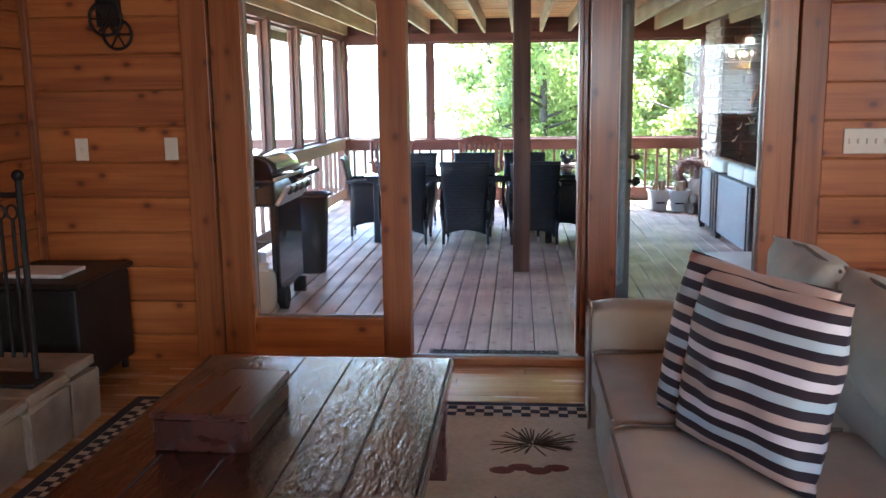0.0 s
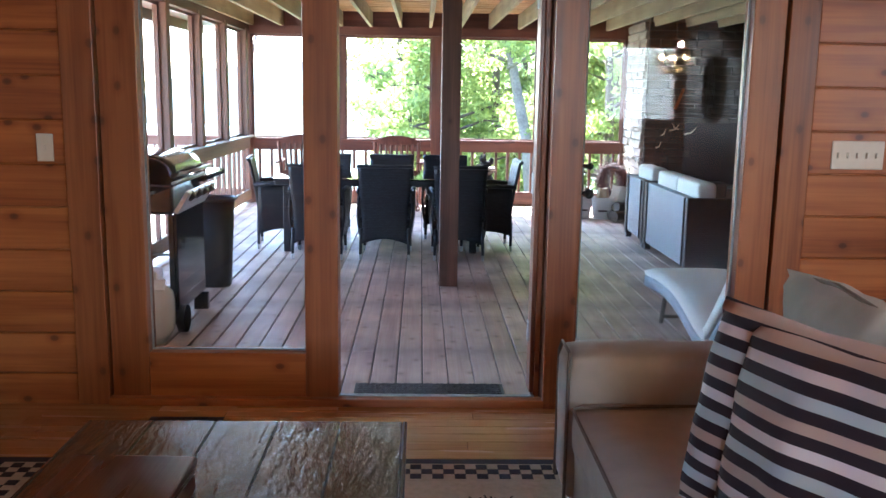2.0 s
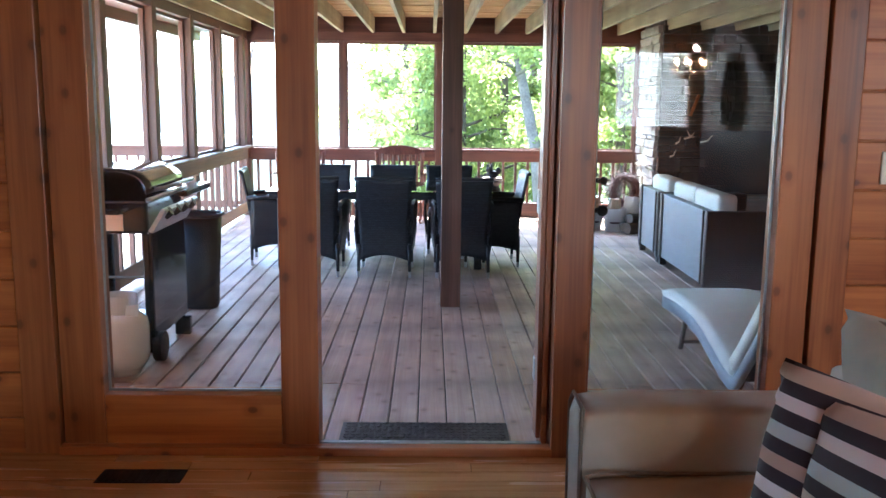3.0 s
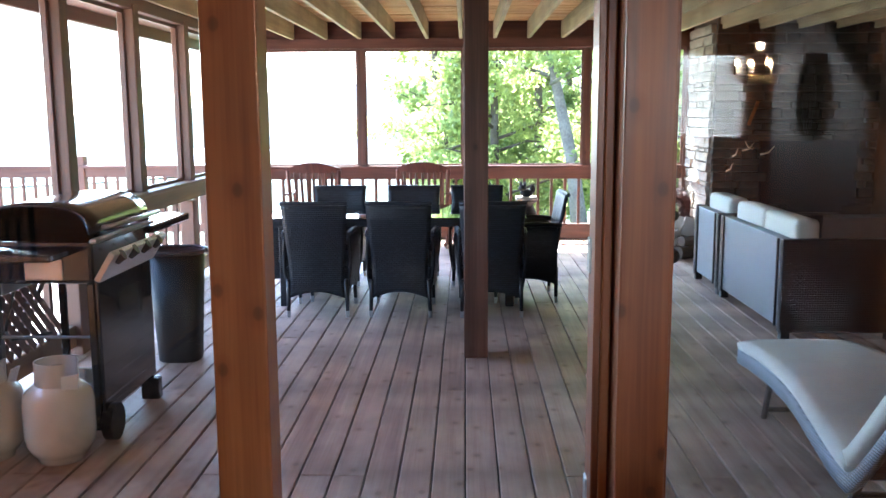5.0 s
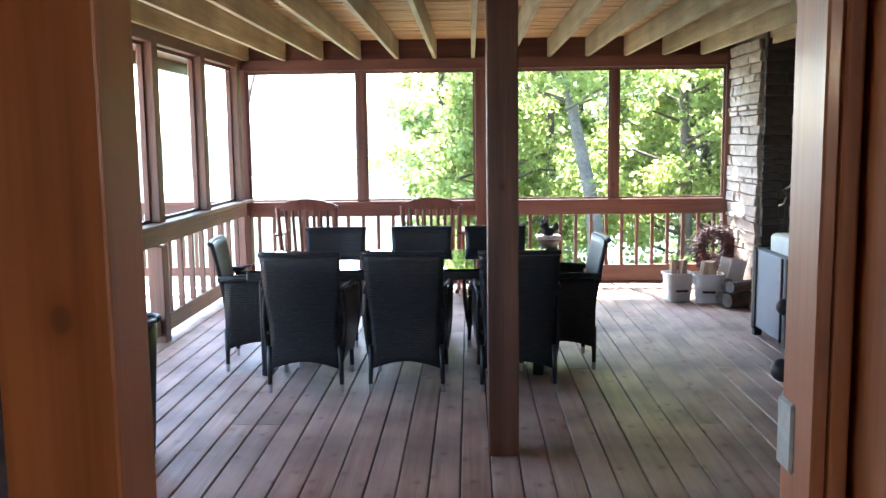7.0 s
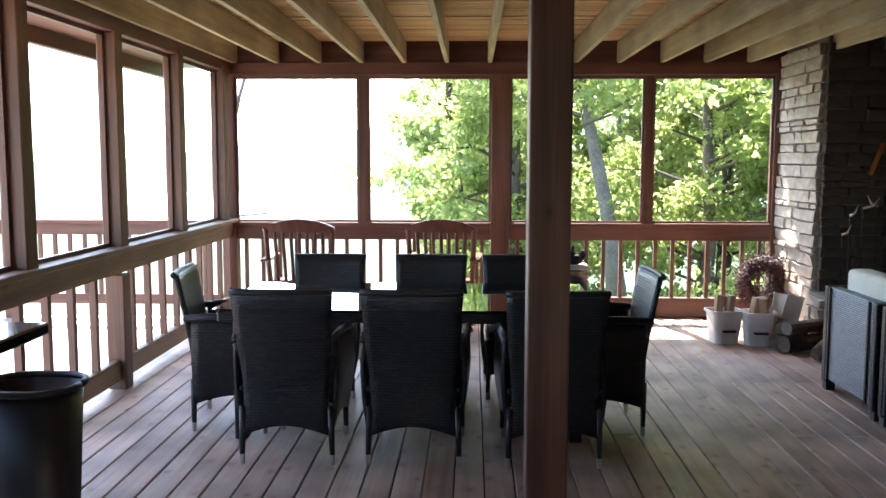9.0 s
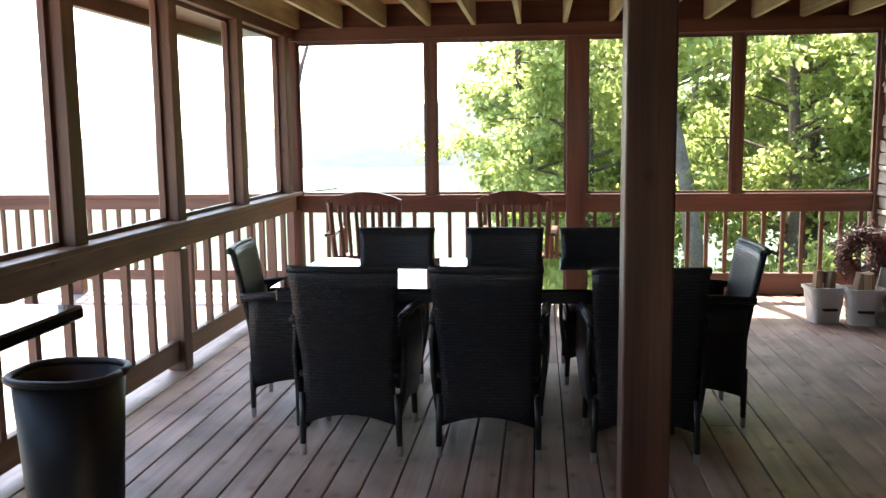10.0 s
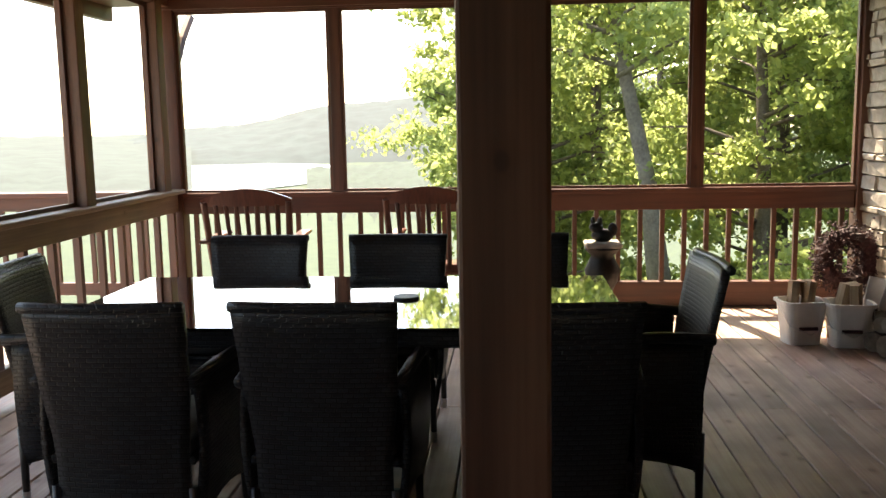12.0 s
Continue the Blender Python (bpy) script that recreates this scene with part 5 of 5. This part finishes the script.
part("frame", bx(-0.16, 0.16, -0.06, 0.06, 0, 0.004, 0.001), IRON, vent)
for k in range(12):
    part("slat", bx(-0.145 + k * 0.025, -0.135 + k * 0.025, -0.05, 0.05, 0.004, 0.0065), IRON, vent)

# things seen only in the pane's reflection
PICT = plain("pale_blue_print", (0.40, 0.48, 0.50), (0.66, 0.72, 0.72), 5, 0.4, 0, 0.0)
oval = thing("oval_picture", pose(2.46, 1.02, 1.65), "oval framed pale blue print on the pine wall", "picture")
b = bmesh.new()
ring = [b.verts.new((-0.012, 0.17 * math.cos(k * math.tau / 40), 0.26 * math.sin(k * math.tau / 40))) for k in range(40)]
b.faces.new(ring); bmesh.ops.solidify(b, geom=b.faces[:], thickness=0.01)
part("print", b, PICT, oval)
part("frame", tube([(-0.015, 0.19 * math.cos(k * math.tau / 40), 0.285 * math.sin(k * math.tau / 40)) for k in range(41)], 0.026, 8), BLACK, oval, "black oval frame", True)
stair = thing("staircase", pose(2.44, 0, 0), "pine stair with a slanting stringer and balusters", "staircase")
b = bmesh.new()
vs = [b.verts.new(p) for p in ((0, 0.7, 2.75), (0, 0.7, 2.5), (0, 2.9, 1.0), (0, 2.9, 1.25))]
b.faces.new(vs); bmesh.ops.solidify(b, geom=b.faces[:], thickness=0.04)
part("stringer", b, PINE_Y, stair)
for k in range(12):
    y = 0.85 + k * 0.17
    z = 2.75 - (y - 0.7) * 0.682
    part("baluster", bx(-0.035, -0.005, y - 0.015, y + 0.015, z - 0.03, min(2.88, z + 0.7)), PINE_Z, stair)
chand = thing("chandelier", pose(2.62, -0.62, 1.86), "antler chandelier with glowing candle bulbs", "lamp")
for k in range(8):
    a = k * math.tau / 8
    c_, s_ = math.cos(a), math.sin(a)
    part("antler", tube([(0, 0, 0.0), (0.12 * c_, 0.12 * s_, -0.04), (0.22 * c_, 0.22 * s_, 0.02), (0.25 * c_, 0.25 * s_, 0.10), (0.16 * c_, 0.16 * s_, 0.2)], [0.02, 0.018, 0.014, 0.01, 0.003], 6), ANTLER, chand, smooth=True)
    part("candle", rod((0.2 * c_, 0.2 * s_, 0.03), (0.2 * c_, 0.2 * s_, 0.09), 0.012), CREAM, chand)
    part("bulb", lathe([(0.008, 0.09), (0.018, 0.11), (0.012, 0.14), (0.002, 0.16)], 10), FLAME, chand, "glowing flame bulb").location = (0.2 * c_, 0.2 * s_, 0)
part("chain", rod((0, 0, 0), (0, 0, 1.04), 0.008), IRON, chand)

# ---- outdoors: trees, hills, lake ----
def leaf_material(name, c1, c2):
    m, nt, b = nodes_of(name, 0.5)
    L, N = nt.links.new, nt.nodes.new
    geo = N("ShaderNodeNewGeometry")
    tc = N("ShaderNodeTexCoord")
    n = N("ShaderNodeTexNoise"); n.inputs["Scale"].default_value = 0.7
    L(tc.outputs["Object"], n.inputs["Vector"])
    a = N("ShaderNodeMath"); a.operation = "MULTIPLY_ADD"; a.inputs[1].default_value = 0.5
    L(geo.outputs["Random Per Island"], a.inputs[0]); L(n.outputs["Fac"], a.inputs[2])
    r_ = ramp_node(nt, [(0.4, c1), (0.95, c2)])
    L(a.outputs[0], r_.inputs[0]); L(r_.outputs[0], b.inputs["Base Color"])
    tr, mx = N("ShaderNodeBsdfTranslucent"), N("ShaderNodeMixShader")
    mx.inputs[0].default_value = 0.62
    hs = N("ShaderNodeHueSaturation"); hs.inputs["Value"].default_value = 2.1; hs.inputs["Hue"].default_value = 0.495; hs.inputs["Saturation"].default_value = 0.85
    L(r_.outputs[0], hs.inputs["Color"]); L(hs.outputs[0], tr.inputs["Color"])
    L(b.outputs[0], mx.inputs[1]); L(tr.outputs[0], mx.inputs[2]); L(mx.outputs[0], nt.nodes["Material Output"].inputs["Surface"])
    return m


LEAF = leaf_material("oak_leaves", (0.10, 0.145, 0.038), (0.25, 0.29, 0.075))
NEEDLE = leaf_material("pine_needles", (0.085, 0.125, 0.034), (0.21, 0.245, 0.065))


def leaf_cloud(name, centres, radii, count, size, mat, parent, seed, needle=False):
    """Leaves scattered in ragged sprays round many twig ends, one mesh."""
    g = np.random.default_rng(seed)
    c = np.asarray(centres, float)
    k = g.integers(0, len(c), count)
    d = g.normal(size=(count, 3)); d /= np.linalg.norm(d, axis=1)[:, None]
    rad = np.asarray(radii)[k][:, None] * g.random((count, 1)) ** 0.55
    p = c[k] + d * rad * np.array([1, 1, 0.62])
    a = g.normal(size=(count, 3)) + np.array([0, 0, -0.35]); a /= np.linalg.norm(a, axis=1)[:, None]
    n = np.cross(a, g.normal(size=(count, 3))); n /= np.linalg.norm(n, axis=1)[:, None]
    s = size * g.uniform(0.55, 1.35, (count, 1))
    wd = 0.06 if needle else 0.34
    up = np.cross(a, n)
    v = np.stack([p, p + a * s * 0.55 + n * s * wd + up * s * 0.08, p + a * s, p + a * s * 0.5 - n * s * wd + up * s * 0.08], 1).reshape(-1, 3)
    me = bpy.data.meshes.new(name)
    me.from_pydata(v.tolist(), [], np.arange(count * 4).reshape(-1, 4).tolist())
    me.materials.append(mat)
    ob = new(name, me)
    ob.parent = parent
    return ob


def tree(x, y, z, height, spread, leaves, size, seed, lean=0.0, bark=BARK, label="leafy green broadleaf tree with sunlit foliage", low=0.25, mat=LEAF, needle=False):
    r = random.Random(seed)
    t = thing("tree", pose(x, y, z), label, "tree", "trees beyond the rail")
    top = Vector((lean, 0.3, height))
    b = tube([(0, 0, 0), (lean * 0.25 + 0.08, 0, height * 0.3), (lean * 0.6, 0.1, height * 0.65), tuple(top)], [0.16 + height * 0.008, 0.13, 0.08, 0.02], 9)
    tips, rad = [], []
    for k in range(26):
        f = low + (0.97 - low) * (k + r.random()) / 26
        base = Vector((lean * f, 0.1 * f, height * f))
        a = r.uniform(0, math.tau)
        ln = spread * (1.15 - 0.75 * f) * r.uniform(0.55, 1.1)
        mid = base + Vector((math.cos(a), math.sin(a), 0.35)) * ln * 0.55
        end = mid + Vector((math.cos(a + r.uniform(-0.5, 0.5)), math.sin(a + r.uniform(-0.5, 0.5)), r.uniform(-0.1, 0.5))) * ln * 0.5
        tube([base, mid, end], [0.045, 0.025, 0.008], 5, b)
        for q in range(5):
            p = mid.lerp(end, q / 4) + Vector((r.gauss(0, 1), r.gauss(0, 1), r.gauss(0, 0.7))) * spread * 0.16
            tips.append(tuple(p)); rad.append(spread * r.uniform(0.10, 0.24))
    part("trunk", b, bark, t, smooth=True)
    leaf_cloud("crown", tips, rad, leaves, size, mat, t, seed, needle)
    return t


tree(2.5, 20.3, -1.9, 8.0, 2.4, 7500, 0.125, 1, -1.5, PALEBARK, "slender tree with a pale leaning trunk", 0.5)
tree(0.6, 22.8, -3.0, 8.2, 2.7, 19500, 0.125, 2, 0.2, low=0.1)
tree(4.2, 21.6, -2.2, 7.4, 2.6, 19500, 0.125, 3, low=0.08)
tree(7.0, 20.8, -1.6, 7.6, 2.9, 19500, 0.125, 4, low=0.08)
tree(2.0, 27.0, -3.0, 11.5, 3.2, 16500, 0.156, 5, low=0.1, label="tall feathery pine tree with soft needles", mat=NEEDLE)
tree(5.6, 27.0, -2.2, 11.0, 3.6, 16500, 0.156, 6, low=0.1)
tree(10.0, 25.5, -1.0, 10.5, 3.8, 16500, 0.156, 7, low=0.08)
tree(-0.4, 24.0, -3.6, 5.6, 2.0, 12000, 0.125, 8, low=0.1)
tree(8.6, 33.0, -0.6, 12.0, 4.6, 15000, 0.203, 9, low=0.05)
tree(3.6, 34.0, -2.0, 13.0, 4.4, 15000, 0.203, 10, low=0.05)
tree(14.0, 33.0, 0.4, 12.0, 5.0, 13500, 0.203, 11, low=0.05)
tree(0.9, 30.0, -3.0, 10.0, 3.4, 17000, 0.17, 14, low=0.05, label="tall feathery pine tree with soft needles", mat=NEEDLE)
tree(5.2, 24.0, -2.2, 9.5, 2.9, 20000, 0.125, 15, low=0.05)
tree(11.5, 38.0, 0.0, 14.0, 5.2, 15000, 0.22, 16, low=0.05)
tree(5.5, 40.0, -1.5, 15.0, 5.0, 15000, 0.22, 17, low=0.05)
tree(-0.7, 25.2, -3.4, 9.4, 2.3, 15000, 0.13, 18, low=0.05)
# undergrowth
g = random.Random(40)
tips = [(g.uniform(-3.5, 13), g.uniform(17.0, 28.0), 0) for _ in range(420)]
tips = [(x, y, -2.6 + 0.9 * g.random() + max(0, x - 4) * 0.12 - max(0, -x) * 0.4) for x, y, _ in tips]
under = tagged(leaf_cloud("undergrowth", tips, [0.8] * len(tips), 32000, 0.16, LEAF, None, 41), "low bright green shrubs on the slope", "shrubs", kind="stuff")


def painted_haze(name, c, hc, amount, scale):
    """Distant woods with painted haze: the emission stands in for lit air before them."""
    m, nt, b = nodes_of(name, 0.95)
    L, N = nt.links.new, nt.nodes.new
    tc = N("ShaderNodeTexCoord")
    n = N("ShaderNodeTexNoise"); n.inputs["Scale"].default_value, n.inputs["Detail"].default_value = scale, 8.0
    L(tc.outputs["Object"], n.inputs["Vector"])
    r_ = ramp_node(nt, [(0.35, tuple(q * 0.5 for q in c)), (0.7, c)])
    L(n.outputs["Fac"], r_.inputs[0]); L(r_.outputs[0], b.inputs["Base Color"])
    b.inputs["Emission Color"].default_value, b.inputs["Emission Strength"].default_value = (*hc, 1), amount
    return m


def ridge(name, az0, az1, dist, depth, heights, base, mat, label, seed):
    """A wooded ridge: an arc of ground seen from the porch, with bumpy tree tops."""
    b = bmesh.new()
    n, mrow = 150, 14
    rows = []
    for i in range(n + 1):
        f = i / n
        az = radians(az0 + (az1 - az0) * f)
        q = f * (len(heights) - 1)
        k = min(int(q), len(heights) - 2)
        w = q - k
        w = w * w * (3 - 2 * w)
        h = heights[k] * (1 - w) + heights[k + 1] * w
        row = []
        for j in range(mrow + 1):
            v = j / mrow
            d = dist + depth * v
            z = base + (h - base) * v ** 0.8
            z += noise.noise(Vector((i * 0.35 + seed, j * 0.9, 0))) * 5.0 + noise.noise(Vector((i * 1.3 + seed, j * 2.7, 3))) * 2.5
            row.append(b.verts.new((d * math.sin(az), d * math.cos(az), z)))
        rows.append(row)
    for i in range(n):
        for j in range(mrow):
            b.faces.new((rows[i][j], rows[i + 1][j], rows[i + 1][j + 1], rows[i][j + 1]))
    return tagged(part(name, b, mat, smooth=True), label, "hills", kind="structure")


ridge("backdrop_hill", -26, 14, 1750, 900, (-25, 15, 75, 115, 130, 140), -66, painted_haze("haze_blue_hill", (0.022, 0.036, 0.032), (0.42, 0.53, 0.72), 0.035, 0.02), "hazy blue-green wooded hill beyond the lake", 2)
ridge("backdrop_woods", -13, 16, 520, 900, (-58, -50, -44, -40), -66, painted_haze("wooded_lower_slope", (0.024, 0.042, 0.025), (0.46, 0.55, 0.55), 0.02, 0.03), "wooded green lower slope above the lake", 5)
ridge("backdrop_valley", -75, -20, 900, 2300, (-6, -4, 0, -5, -8), -66, painted_haze("hazy_valley_woods", (0.022, 0.036, 0.028), (0.46, 0.56, 0.62), 0.035, 0.02), "hazy green wooded valley in the distance", 7)
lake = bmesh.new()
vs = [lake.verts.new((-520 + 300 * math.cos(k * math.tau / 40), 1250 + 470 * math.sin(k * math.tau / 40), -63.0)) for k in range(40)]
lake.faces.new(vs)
# sky's reflection is put into the water's pale base colour
WATER = plain("lake_sky_paint", (0.3, 0.34, 0.36), (0.36, 0.40, 0.42), 0.02, 0.3, 0, 0.02)
tagged(part("water", lake, WATER), "pale lake, the bright sky's reflection put into its colour", "lake", kind="structure")
